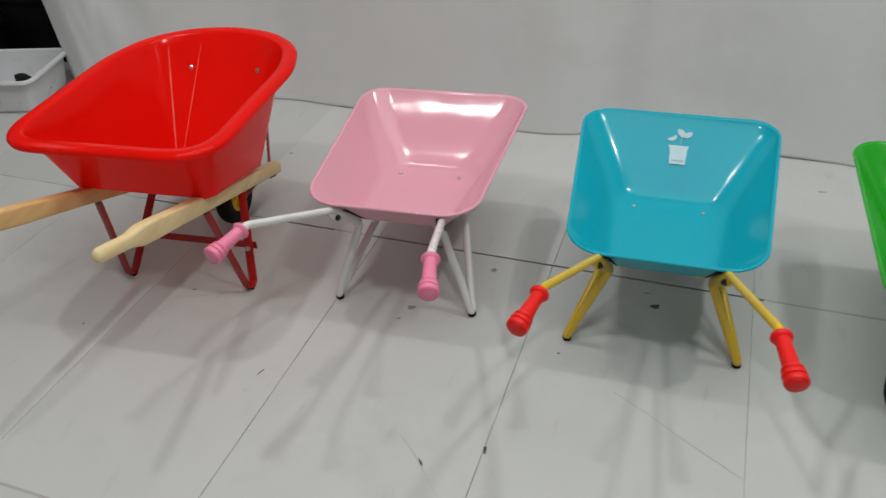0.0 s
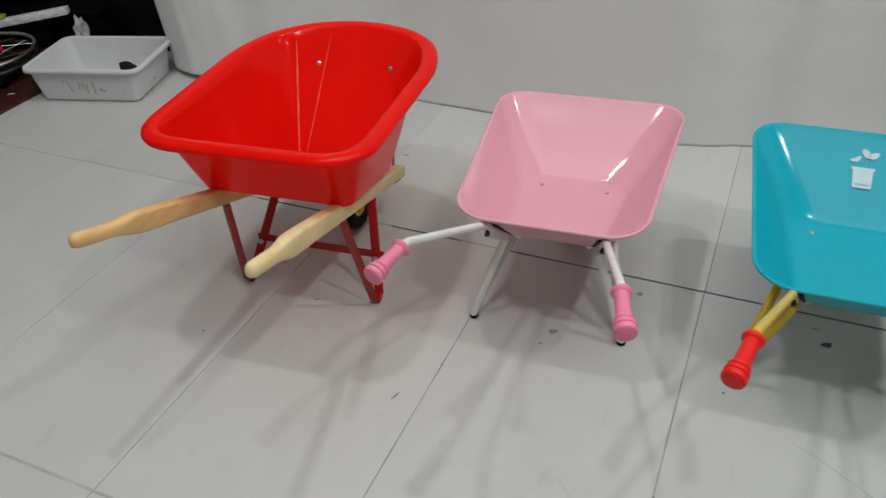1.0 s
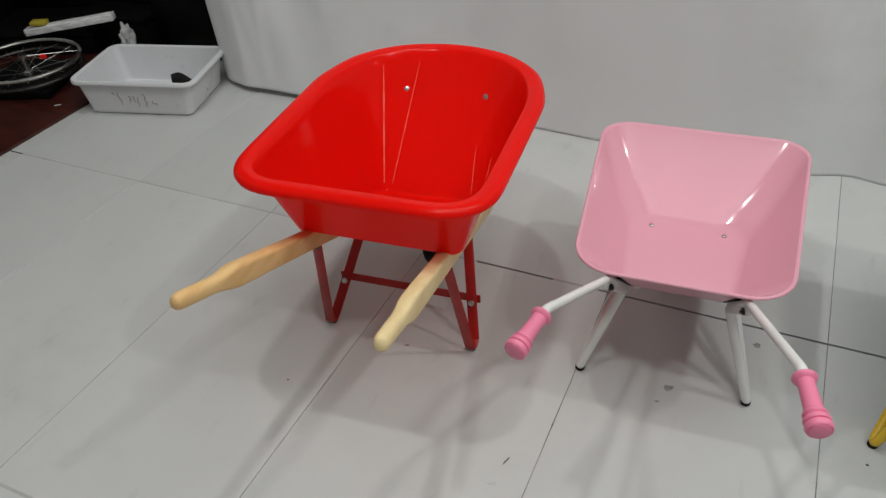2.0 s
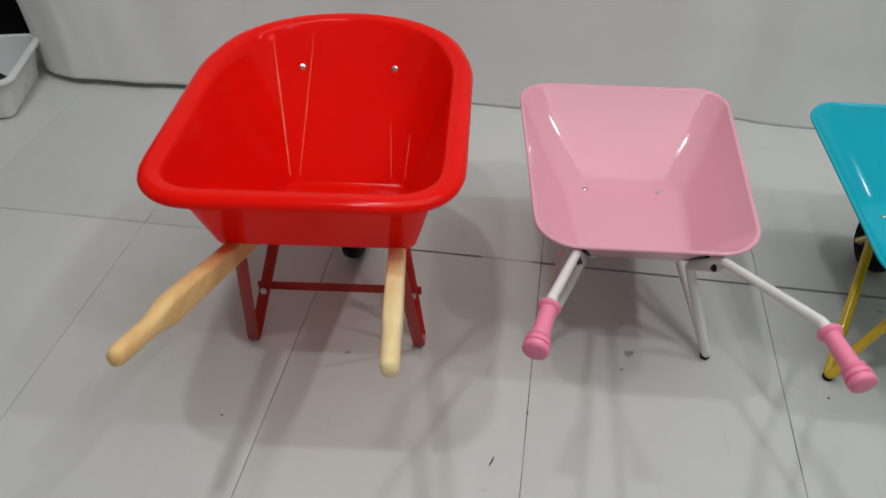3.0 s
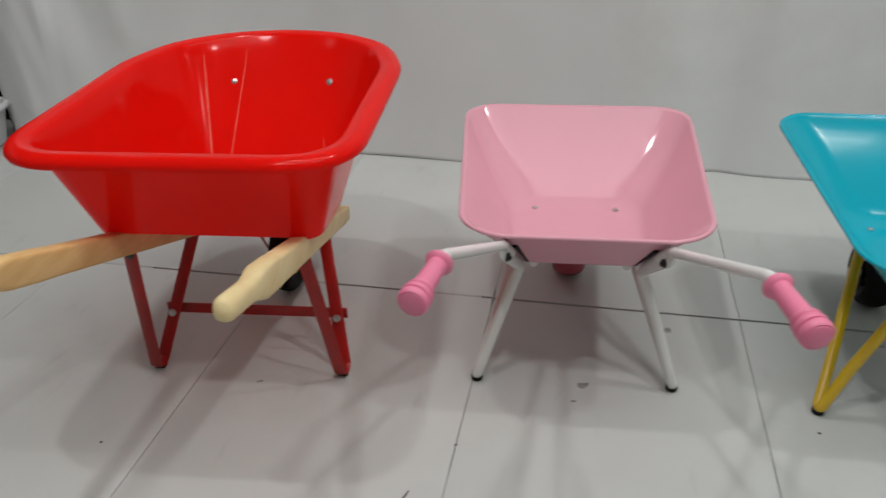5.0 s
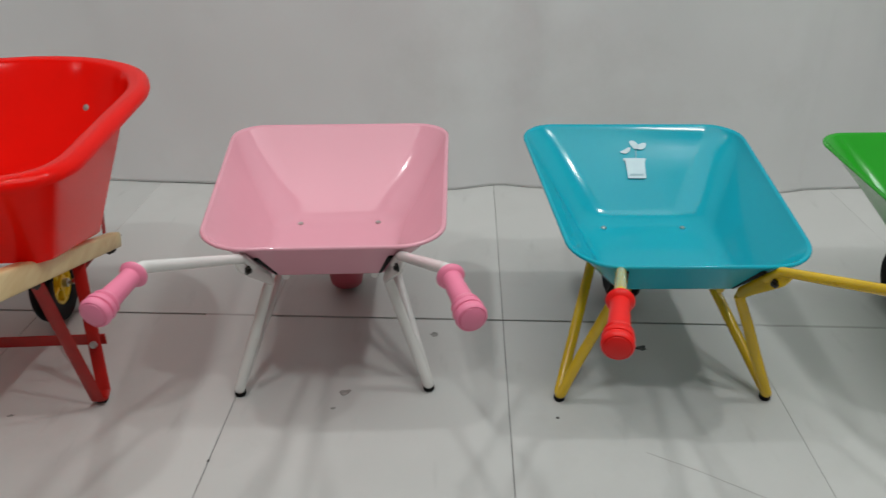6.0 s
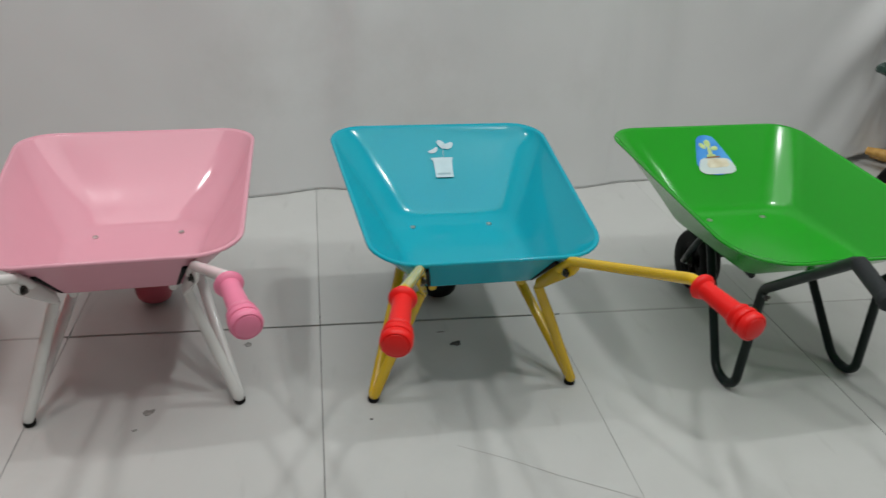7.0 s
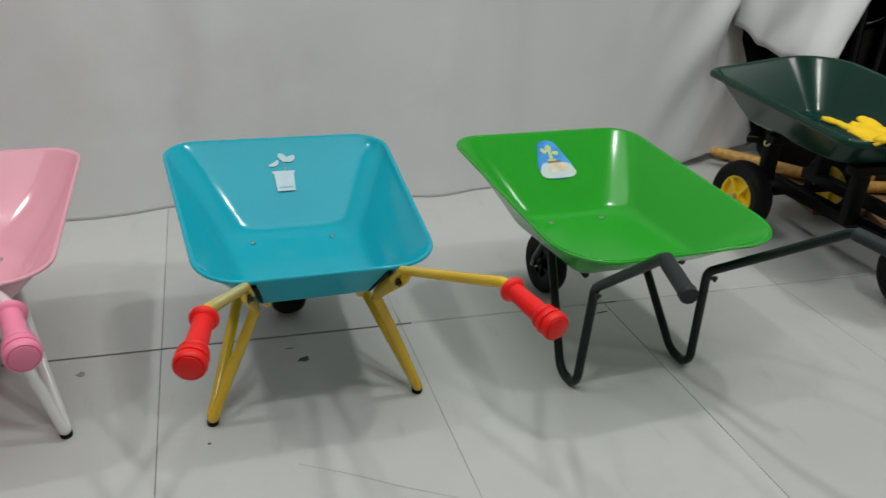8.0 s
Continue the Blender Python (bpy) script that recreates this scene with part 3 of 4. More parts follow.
toy_barrow(-0.411, 0.028, 4.6, "pink enamelled toy wheelbarrow with white tube frame and pink grips", (M["pink"], M["white_tube"], M["pink_grip"], M["pink_rubber"], M["pink_rubber"]), PINK)

# teal
TEAL = dict(BASE, near_top=(0.230, -0.393, 0.380), far_top=(0.276, 0.246, 0.446), near_bottom=(0.128, -0.295, 0.270), far_bottom=(0.160, 0.038, 0.268),
            grip_end=(0.256, -0.845, 0.491), bend=(0.226, -0.710, 0.500), skew=0.014, sway=-0.006, foot=(0.227, -0.305), bulge=-0.003, curl=0.017)
_, tray, quads = toy_barrow(0.325, -0.002, 2.5, "teal enamelled toy wheelbarrow with yellow tube frame and red grips", (M["teal"], M["yellow_tube"], M["red_grip"], M["rubber"], M["black"]), TEAL)
P = panel_pose(quads, 0.006, 0.555, TEAL, 0.0034) @ Matrix.Diagonal((0.86, 0.86, 1, 1))
part("sticker", prism([(-0.033, 0.028), (0.033, 0.028), (0.033, 0.020), (0.029, 0.019), (0.027, -0.040), (-0.025, -0.040), (-0.028, 0.019), (-0.033, 0.020)], 0.0004, P), M["pot_print"], tray, "white flowerpot sticker")
part("sticker", prism(oval(-0.022, 0.052, 0.017, 0.007, 0.5, bend=18), 0.0004, P), M["pot_print"], tray, "white leaf sticker")
part("sticker", prism(oval(0.004, 0.075, 0.017, 0.010, -1.0, bend=-8), 0.0004, P), M["pot_print"], tray, "white leaf sticker")
part("sticker", prism(oval(0.024, 0.068, 0.018, 0.010, 0.35, bend=14), 0.0004, P), M["pot_print"], tray, "white leaf sticker")
part("print_bar", prism([(-0.019, -0.031), (0.020, -0.031), (0.020, -0.025), (-0.019, -0.025)], 0.0003, P @ pose(0, 0, 0.0005)), M["pale_print"], tray)
part("print_bar", prism([(0.003, 0.028), (0.005, 0.028), (0.008, 0.055), (0.006, 0.055)], 0.0003, P), M["pale_print"], tray)

# green
GREEN = dict(BASE, bolt=0.077, bolt_r=0.0078, near_top=(0.276, -0.448, 0.392), far_top=(0.276, 0.240, 0.445), near_bottom=(0.165, -0.300, 0.285), far_bottom=(0.175, 0.045, 0.272),
             grip_end=(0.250, -0.750, 0.484), bend=(0.220, -0.635, 0.496), joint=(0.152, -0.348, 0.276), foot=(0.161, -0.315), legs="u", tube=0.0108, fat=0.76, grip_from=0.02,
             wheel_r=0.09, wheel_y=0.13, wheel_w=0.055, lip=0.0036, bulge=-0.004, rt=[0.125, 0.115, 0.075, 0.075])
_, tray, quads = toy_barrow(1.066, -0.02, 4.3, "bright green enamelled toy wheelbarrow with black tube frame", (M["green"], M["black_tube"], M["black_grip"], M["rubber"], M["black"]), GREEN)
P = panel_pose(quads, 0.004, 0.60, GREEN) @ Matrix.Diagonal((1.18, 0.84, 1, 1))
shape = fillet([(-0.052, -0.058, 0), (0.062, -0.058, 0), (0.014, 0.088, 0), (-0.026, 0.088, 0)], [0.052, 0.052, 0.028, 0.028], 8, True)
part("sticker", prism([(p.x, p.y) for p in shape], 0.0004, P), M["blue_print"], tray, "blue and cream plant sticker")
part("print_patch", prism([(p.x, p.y) for p in fillet([(-0.050, -0.055, 0), (0.058, -0.055, 0), (0.040, 0.000, 0), (-0.030, 0.006, 0)], [0.032, 0.032, 0.02, 0.02], 6, True)], 0.0003, P @ pose(0, 0, 0.0005)), M["white_print"], tray)
part("print_patch", prism([(p.x, p.y) for p in fillet([(-0.022, -0.034, 0), (0.040, -0.030, 0), (0.030, 0.000, 0), (-0.014, 0.000, 0)], 0.010, 4, True)], 0.0003, P @ pose(0, 0, 0.0009)), M["cream_print"], tray)
for cx, cy, a, b, tq in ((-0.004, 0.056, 0.008, 0.014, 0), (-0.018, 0.048, 0.006, 0.012, 0.4), (0.011, 0.038, 0.009, 0.008, 0.3), (-0.003, 0.026, 0.005, 0.020, 0), (-0.003, 0.012, 0.012, 0.006, 0)):
    part("print_leaf", prism(oval(cx, cy, a, b, tq), 0.0003, P @ pose(0, 0, 0.0009)), M["leaf_print"], tray)
part("print_bar", prism([(-0.018, 0.001), (0.020, 0.004), (0.016, 0.010), (-0.014, 0.007)], 0.0003, P @ pose(0, 0, 0.0013)), M["mat"], tray)


# ---------------------------------------------------------------- red barrow with wooden handles
def even_loop(pts, n):
    """A closed loop cut into n even steps and softened a little."""
    k = len(pts)
    run = [0.0]
    for a in range(k):
        run.append(run[-1] + (pts[(a + 1) % k] - pts[a]).length)
    out, a = [], 0
    for m in range(n):
        d = run[-1] * m / n
        while run[a + 1] < d:
            a += 1
        f = (d - run[a]) / max(1e-9, run[a + 1] - run[a])
        out.append(pts[a].lerp(pts[(a + 1) % k], f))
    for _ in range(8):
        out = [(out[m - 1] + out[m] * 2 + out[(m + 1) % n]) / 4 for m in range(n)]
    return out


def moulded_rings(rim):
    """Walls of the red tray: the small-cornered bottom opens into the wide round rim, its far corners as smooth cones."""
    low = []
    n = len(rim)
    for m, p in enumerate(rim):
        q = rim[(m + 1) % n] - rim[m - 1]
        phi = math.degrees(math.atan2(abs(q.x), abs(q.y)))
        sx = 1 if p.x > 0 else -1
        nx = 0.181 if sx > 0 else 0.187
        if p.y < -0.15 and phi > 80 and abs(p.x) < 0.20:
            low.append(Vector((p.x / 0.20 * nx, -0.180, 0.392)))
        elif p.y < -0.17:
            a = radians(min(90, phi))
            low.append(Vector((sx * (nx + 0.035 * math.cos(a)), -0.145 - 0.035 * math.sin(a), 0.388)))
        elif p.y < 0.17:
            f = (p.y + 0.17) / 0.34
            low.append(Vector((sx * (nx + 0.035), -0.145, 0.386)).lerp(Vector((sx * 0.163, 0.205, 0.268)), f))
        elif abs(p.x) > 0.12:
            a = radians(min(90, max(0, phi) * 90 / 72))
            low.append(Vector((sx * (0.139 + 0.024 * math.cos(a)), 0.205 + 0.026 * math.sin(a), 0.268 - 0.012 * math.sin(a))))
        else:
            low.append(Vector((p.x / 0.12 * 0.139, 0.231, 0.256)))
    for _ in range(3):
        low = [(low[m - 1] + low[m] * 2 + low[(m + 1) % n]) / 4 for m in range(n)]
    c = sum(low, Vector()) / n
    plane = lambda p: Vector((p.x, p.y, 0.256 + (0.231 - p.y) * (0.392 - 0.256) / 0.411))
    rings = [[plane(c.lerp(p, f)) for p in low] for f in (0.5, 0.86, 0.96)]
    for f in (0.012, 0.035, 0.07, 0.2, 0.4, 0.6, 0.8, 0.93, 1.0):
        rings.append([p.lerp(q, f) for p, q in zip(low, rim)])
    return rings


def red_barrow():
    e = root("wheelbarrow", -1.104, -0.30, 0, 6.0, "red plastic wheelbarrow with pale wooden handles on red steel legs", "wheelbarrow", "row of toy wheelbarrows")
    half = [(0.275, -0.262, 0.590), (0.280, 0.245, 0.598), (0.238, 0.385, 0.600), (0.140, 0.466, 0.602)]
    top = [(-0.288, -0.262, 0.590)] + half + [(0, 0.498, 0.603)] + [(-x - 0.005, y, z) for x, y, z in half[:0:-1]]
    outline = fillet(top, [0.08, 0.08, 0.22, 0.16, 0.22, 0.5, 0.22, 0.16, 0.22], 7, True)
    rim = even_loop(outline, 200)
    rings = moulded_rings(rim)
    lipped = rings + [outward(rim, d, h) for d, h in ((0.003, 0.0035), (0.007, 0.005), (0.012, 0.0052), (0.017, 0.0065), (0.022, 0.0072), (0.029, 0.0066), (0.035, 0.0042), (0.040, -0.0005), (0.042, -0.006), (0.0405, -0.0105), (0.037, -0.0115))]
    tray = part("tray", loft(lipped), M["red"], e, smooth=50)
    solid(tray, 0.003, 1.0)
    # thin beads up the far corners, their pale red painting in highlight streaks
    for tx, ty, r, upper, lean in ((-0.188, 0.418, 0.0030, 0.93, 0.0), (-0.098, 0.478, 0.0018, 0.93, -0.022), (0.182, 0.418, 0.0014, 0.35, 0.0), (0.098, 0.478, 0.0015, 0.40, 0.0)):
        m = min(range(len(rim)), key=lambda k: (rim[k].x - tx) ** 2 + (rim[k].y - ty) ** 2)
        inward = Vector((-tx, -ty, 0.12)).normalized() * 0.0035
        a, b = rings[3][m] + inward + Vector((lean, -0.002 if lean else 0, 0)), rings[-1][m] + inward
        part("glint_bead", sweep([a.lerp(b, 0.06 + (upper - 0.06) * f) for f in (0, 0.35, 0.75, 1)], [r * 0.7, r, r, r * 0.3], 10), M["red_glint"], tray, "pale bead painted as a highlight streak")
    for s in (-1, 1):
        bolt(tray, (s * 0.122 - 0.003, 0.4065, 0.5115), (-0.15 * s, -0.81, 0.57), 0.010)
        bolt(tray, (s * 0.136, 0.150, 0.2845), (0, 0.31, 0.95), 0.008)
    g, f = Vector((0.216, -0.650, 0.545)), Vector((0.128, 0.380, 0.165))
    for s in (-1, 1):
        a, b = Vector((s * g.x, g.y, g.z)), Vector((s * f.x, f.y, f.z))
        t = (b - a).normalized()
        side = t.cross(Vector((0, 0, 1))).normalized()
        up = side.cross(t)
        rings = []
        long = (b - a).length
        for d, w, h in ((0, 0.008, 0.010), (0.004, 0.013, 0.015), (0.014, 0.016, 0.018), (0.05, 0.0165, 0.0185), (0.11, 0.0165, 0.0175), (0.135, 0.0165, 0.018), (0.165, 0.018, 0.024),
                        (0.185, 0.018, 0.0265), (0.26, 0.018, 0.0265), (0.30, 0.018, 0.025), (long - 0.004, 0.018, 0.020), (long, 0.0165, 0.0185)):
            c = a + t * d
            k = 20
            pw = 2.2 + 4 * min(1, max(0, (d - 0.10) / 0.10))
            ring = []
            for q in range(k):
                an = 2 * math.pi * q / k
                ca, sa = math.cos(an), math.sin(an)
                ring.append(c + side * (w * math.copysign(abs(ca) ** (2 / pw), ca)) + up * (h * math.copysign(abs(sa) ** (2 / pw), sa)))
            rings.append(ring)
        handle = part("handle", loft(rings, True, True), M["wood" if s > 0 else "tan_pine"], e, "pale pine handle with a shaped grip" if s > 0 else "tan pine handle with a shaped grip")
        nut(handle, tuple(b - t * 0.03 - up * 0.019), (0, 0, -1), 0.010)
        nut(handle, tuple(b - t * 0.06 - up * 0.019), (0, 0, -1), 0.010)
        on = lambda d: a + t * d - up * 0.020
        foot = Vector((s * 0.210, -0.085, 0.007))
        n1, n2 = on(0.53), on(0.79)
        out = Vector((s, 0, 0))
        near = [n1 + t * -0.03 + up * 0.0, n1, foot + Vector((s * 0.0, -0.019, 0.007)), foot, foot + Vector((0, 0.019, 0.007)), n2, n2 + t * 0.03]
        leg = part("leg", sweep(fillet([tuple(p) for p in near], 0.008, 3), 0.0145, 8, False, 0.18, wide=(1, 0, 0)), M["red_steel"], e)
        part("foot_cap", box(0.022, 0.016, 0.004, 0.001, pose(foot.x, foot.y, 0.002)), M["rubber"], leg)
        bolt(leg, (s * 0.190, -0.021, 0.104), (0, -1, 0.35), 0.0085)
        nut(leg, tuple(n1 - up * 0.004), (0, 0, -1), 0.009)
    part("cross_bar", box(0.42, 0.004, 0.026, 0.001, pose(0, 0.002, 0.104)), M["red_steel"], e)
    for s in (-1, 1):
        part("wheel_strut", sweep([(s * 0.115, 0.33, 0.175), (s * 0.045, 0.275, 0.10)], 0.012, 8, False, 0.25, up=(1, 0, 0)), M["red_steel"], e)
        part("brace", sweep(fillet([(s * 0.11, 0.37, 0.19), (s * 0.115, 0.43, 0.44), (s * 0.12, 0.445, 0.49)], 0.02, 3), 0.011, 8, False, 0.25, up=(1, 0, 0)), M["red_steel"], e)
    wheel(e, 0.275, 0.10, 0.055, M["rubber"], M["yellow"], 0.055)
    return e


red_barrow()


# ---------------------------------------------------------------- things on the dark side, by the cloth's edge
def storage_bin():
    e = root("storage_bin", -2.812, 0.600, 0, 15.0, "white plastic storage bin with faded red marks on the floor", "storage bin")
    w, d, h = 0.280, 0.198, 0.160
    bottom = [(-w + 0.045, -d + 0.03, 0.002), (w - 0.045, -d + 0.03, 0.002), (w - 0.045, d - 0.03, 0.002), (-w + 0.045, d - 0.03, 0.002)]
    top = [(-w + 0.014, -d + 0.014, h), (w - 0.014, -d + 0.014, h), (w - 0.014, d - 0.014, h), (-w + 0.014, d - 0.014, h)]
    rings, rim = tray_rings(bottom, top, 0.03, 0.035, press=0.012, bulge=0.0)
    body = part("body", loft(rings + [outward(rim, 0.006, 0.002), outward(rim, 0.015, 0.001), outward(rim, 0.017, -0.004), outward(rim, 0.017, -0.014)]), M["bin"], e, smooth=50)
    solid(body, 0.003, 1.0)
    # unreadable handwriting: loose strokes
    rnd = random.Random(4)
    face = Matrix.Translation((0, -d + 0.0195, 0.075)) @ pose(0, 0, 0, 84, 0, 0)
    for k, (x0, y0, wd, ht) in enumerate(((-0.100, 0.026, 0.006, 0.006), (-0.074, 0.012, 0.008, 0.034), (-0.030, 0.004, 0.010, 0.014), (-0.012, 0.002, 0.009, 0.015),
                                          (0.010, -0.010, 0.007, 0.022), (0.040, 0.016, 0.010, 0.012), (0.044, -0.012, 0.009, 0.020), (0.084, -0.014, 0.014, 0.012))):
        pts = [(x0 + rnd.uniform(-wd, wd), y0 + ht * (1 - 0.5 * j) + rnd.uniform(-0.003, 0.003)) for j in range(5)]
        pts3 = [tuple(face @ Vector((px, py, 0.10 * py))) for px, py in pts]
        part("ink_stroke", sweep(fillet(pts3, 0.005, 3), 0.0016, 5, False, 0.4, up=(0, 1, 0)), M["ink"], body)
    return e


storage_bin()

g = root("trowel_handle", -2.665, 0.62, 0.004, 30, "small black plastic part lying in the bin", "tool part")
part("body", sweep(fillet([(-0.045, 0, 0.102), (-0.015, 0.01, 0.100), (0.03, 0, 0.070), (0.085, 0.01, 0.028)], 0.02, 4), [0.020] + [0.024] * 5 + [0.022] * 5 + [0.027], 12), M["matte_black"], g)

slab("floor_west", 3.4, 6.5, 0.012, -4.775, 0.2, 0.0062, M["brown_board"], "dark red-brown boards beside the white tiles", "floor")

e = root("bicycle_wheel", -3.48, 0.50, 0.1065, 20, "steel spoked wheel lying beside the bin", "wheel")
ring = [(0.245 * math.cos(2 * math.pi * k / 48), 0.245 * math.sin(2 * math.pi * k / 48), 0.02) for k in range(48)]
part("tyre_rim", sweep(ring, 0.009, 8, True), M["zinc"], e)
part("tyre_rim", sweep([(x * 1.0, y, -0.02) for x, y, z in ring], 0.010, 8, True), M["dark_steel"], e)
part("hub", lathe([(0, -0.05), (0.02, -0.05), (0.02, -0.035), (0.012, -0.03), (0.012, 0.03), (0.02, 0.035), (0.02, 0.05), (0, 0.05)], 14), M["zinc"], e)
for k in range(18):
    a = 2 * math.pi * k / 18
    part("spoke", sweep([(0.016 * math.cos(a + 0.9), 0.016 * math.sin(a + 0.9), 0.035 * (-1) ** k), (0.24 * math.cos(a), 0.24 * math.sin(a), 0)], 0.0011, 5), M["zinc"], e)

part("reflector", box(0.030, 0.012, 0.022, 0.003, pose(0.075, 0.035, 0.022, 0, 0, 25)), M["red_grip"], e, "small red reflector")

def crate(x, y, z, sx, sy, sz, yaw, label="black plastic crate stacked in the dark", mat="black"):
    c = root("storage_crate", x, y, z, yaw, label, "crate", "dark stored goods")
    part("body", box(sx, sy, sz, 0.015, pose(0, 0, sz / 2)), M[mat], c)
    part("lid", box(sx + 0.02, sy + 0.02, 0.03, 0.008, pose(0, 0, sz + 0.016)), M[mat], c)
    return c

# added black block that carries the wheel and keeps its spoke gaps dark
crate(-3.48, 0.50, 0.0125, 0.34, 0.34, 0.012, 20, "flat black block added under a spoked wheel")
crate(-3.74, 0.93, 0.0125, 0.55, 0.34, 0.09, 20)
crate(-2.92, 1.23, 0.0, 0.44, 0.42, 0.30, 0)
crate(-3.55, 1.45, 0.01, 1.1, 0.6, 0.55, 6)
crate(-3.5, 1.47, 0.59, 1.0, 0.6, 0.6, 3)
crate(-4.75, 0.9, 0.01, 1.0, 0.9, 0.8, -8)
crate(-4.6, 1.0, 0.85, 1.0, 0.9, 0.5, 4)
crate(-3.32, 1.00, 0.0125, 0.36, 0.16, 0.165, 4)
b = root("steel_bar", -3.49, 0.80, 0.205, 24, "silver metal profile lying on stored goods", "metal bar")
b.matrix_basis = pose(-3.475, 0.805, 0.188, 0, -7.5, 24)
part("body", box(0.45, 0.050, 0.034, 0.003), M["foil"], b)
part("end_cap", box(0.012, 0.047, 0.032, 0.002, pose(-0.231, 0, 0)), M["black"], b)
b = root("small_carton", -3.61, 0.745, 0.192, 24, "small yellow carton lying on the metal bar", "carton")
part("body", box(0.075, 0.050, 0.018, 0.002, pose(0, 0, 0.009)), M["yellow_card"], b)
b = root("paper_scrap", -3.182, 0.363, 0.0122, 40, "small white paper scrap on red-brown boards", "paper scrap")
part("sheet", box(0.030, 0.006, 0.002, 0.0005, pose(0, 0, 0.001)), M["white_print"], b)
b = root("plastic_bag", -3.20, 0.875, 0.012, 10, "crumpled clear plastic bag beside the bin", "plastic bag")
bag = bmesh.new()
bmesh.ops.create_icosphere(bag, subdivisions=4, radius=1.0)
for v in bag.verts:
    q = v.co.copy()
    f = 1 + 0.35 * noise.noise(q * 2.2) + 0.15 * noise.noise(q * 6)
    v.co = Vector((q.x * 0.035 * f, q.y * 0.03 * f, 0.085 + q.z * 0.085 * f))
low = min(v.co.z for v in bag.verts)
for v in bag.verts:
    v.co.z -= low
part("body", bag, M["bag"], b, smooth=25)


# ---------------------------------------------------------------- dark green garden cart and goods behind it
def garden_cart():
    e = root("garden_cart", 2.10, 0.15, 0, 0, "dark green plastic garden cart with yellow-rimmed black wheels", "garden cart")
    o = Vector((2.10, 0.15, 0))
    loc = lambda x, y, z: tuple(Vector((x, y, z)) - o)
    top = [loc(1.79, -0.14, 0.500), loc(2.36, -0.20, 0.500), loc(2.47, 0.78, 0.545), loc(1.92, 0.70, 0.500)]
    bottom = [loc(1.89, 0.00, 0.385), loc(2.26, -0.04, 0.385), loc(2.33, 0.57, 0.355), loc(1.985, 0.53, 0.355)]
    rings, rim = tray_rings(bottom, top, 0.05, [0.06, 0.06, 0.15, 0.05], 10)
    tray = part("tray", loft(rings + [outward(rim, 0.008, 0.002), outward(rim, 0.014, -0.004), outward(rim, 0.014, -0.014)]), M["dark_green"], e, smooth=50)
    solid(tray, 0.004, 1.0)
    for x, y in ((1.93, 0.41), (2.37, 0.45), (2.065, -0.235), (2.40, -0.22)):
        w = wheel(e, 0, 0.125, 0.075, M["rubber"], M["yellow"], 0.074, 0)
        w.matrix_basis = pose(*loc(x, y, 0), 0, 0, 6)
    for y in (0.43, -0.23):
        part("axle_beam", sweep([loc(2.00, y, 0.125), loc(2.38, y, 0.125)], 0.016, 8), M["black"], e)
    for x in (2.08, 2.27):
        part("frame_rail", box(0.045, 0.80, 0.040, 0.004, pose(*loc(x, 0.10, 0.165))), M["black"], e)
    for x, y, sx, sy in ((2.03, 0.43, 0.050, 0.036), (2.27, 0.43, 0.050, 0.036), (2.03, 0.03, 0.052, 0.030), (2.27, 0.03, 0.052, 0.030)):
        part("post", box(sx, sy, 0.195, 0.004, pose(*loc(x, y, 0.272))), M["black"], e)
    for y in (0.36, 0.0):
        part("tray_bearer", box(0.36, 0.04, 0.03, 0.004, pose(*loc(2.13, y, 0.347 + (0.36 - y) * 0.05))), M["black"], e)
    ring = [(0.0085 * math.cos(k * math.pi / 8), 0.0085 * math.sin(k * math.pi / 8), 0.0) for k in range(16)]
    eye = sweep(ring, 0.0032, 8, True)
    bmesh.ops.transform(eye, matrix=along(loc(1.982, 0.405, 0.317), loc(1.6, -0.1, 0.52)), verts=eye.verts)
    part("hinge_ring", eye, M["brass"], e, "small brass hinge ring")
    return e


garden_cart()


def glove(x, y, z, yaw, label, fingers, cuff):
    """A limp fabric glove lying flat: a palm with pointed fingers, all thin and wrinkled."""
    e = root("work_glove", x, y, z, yaw, label, "glove", "yellow work gloves")
    wrinkle = lambda px, py: 0.006 * noise.noise((px * 16, py * 16, 3)) + 0.004 * noise.noise((px * 45, py * 45, 8))

    def strip(name, a, b, wa, wb, lift):
        bm = bmesh.new()
        a, b = Vector((a[0], a[1], 0)), Vector((b[0], b[1], 0))
        t = (b - a).normalized()
        side = Vector((-t.y, t.x, 0))
        rows = []
        for i in range(13):
            u = i / 12
            half = (wa + (wb - wa) * u) * (1 - max(0, (u - 0.85) / 0.15) ** 2 * 0.6)
            c = a.lerp(b, u)
            row = []
            for j in range(7):
                v = j / 3 - 1
                p = c + side * (half * v)
                row.append(bm.verts.new((p.x, p.y, lift * u + 0.008 * (1 - v * v) + wrinkle(p.x, p.y))))
            rows.append(row)
        for i in range(12):
            for j in range(6):
                bm.faces.new((rows[i][j], rows[i + 1][j], rows[i + 1][j + 1], rows[i][j + 1]))
        return solid(part(name, bm, M["glove"], e, smooth=60), 0.005, 0)

    strip("palm", (-0.06, 0, 0), (0.06, 0, 0), 0.076, 0.070, 0.004)
    strip("cuff", (-0.05, 0, 0), cuff, 0.045, 0.06, 0.0)
    for b, w, lift in fingers:
        strip("finger", (0.03, 0.4 * b[1], 0.004), b, 0.026, w * 1.35, lift)
    return e


glove(1.905, -0.100, 0.503, 96, "limp yellow fabric work glove hanging over the cart's rim",
      (((0.155, 0.045), 0.005, 0.004), ((0.125, -0.085), 0.020, 0.010), ((0.105, -0.020), 0.014, 0.002)), (-0.13, -0.03, 0))
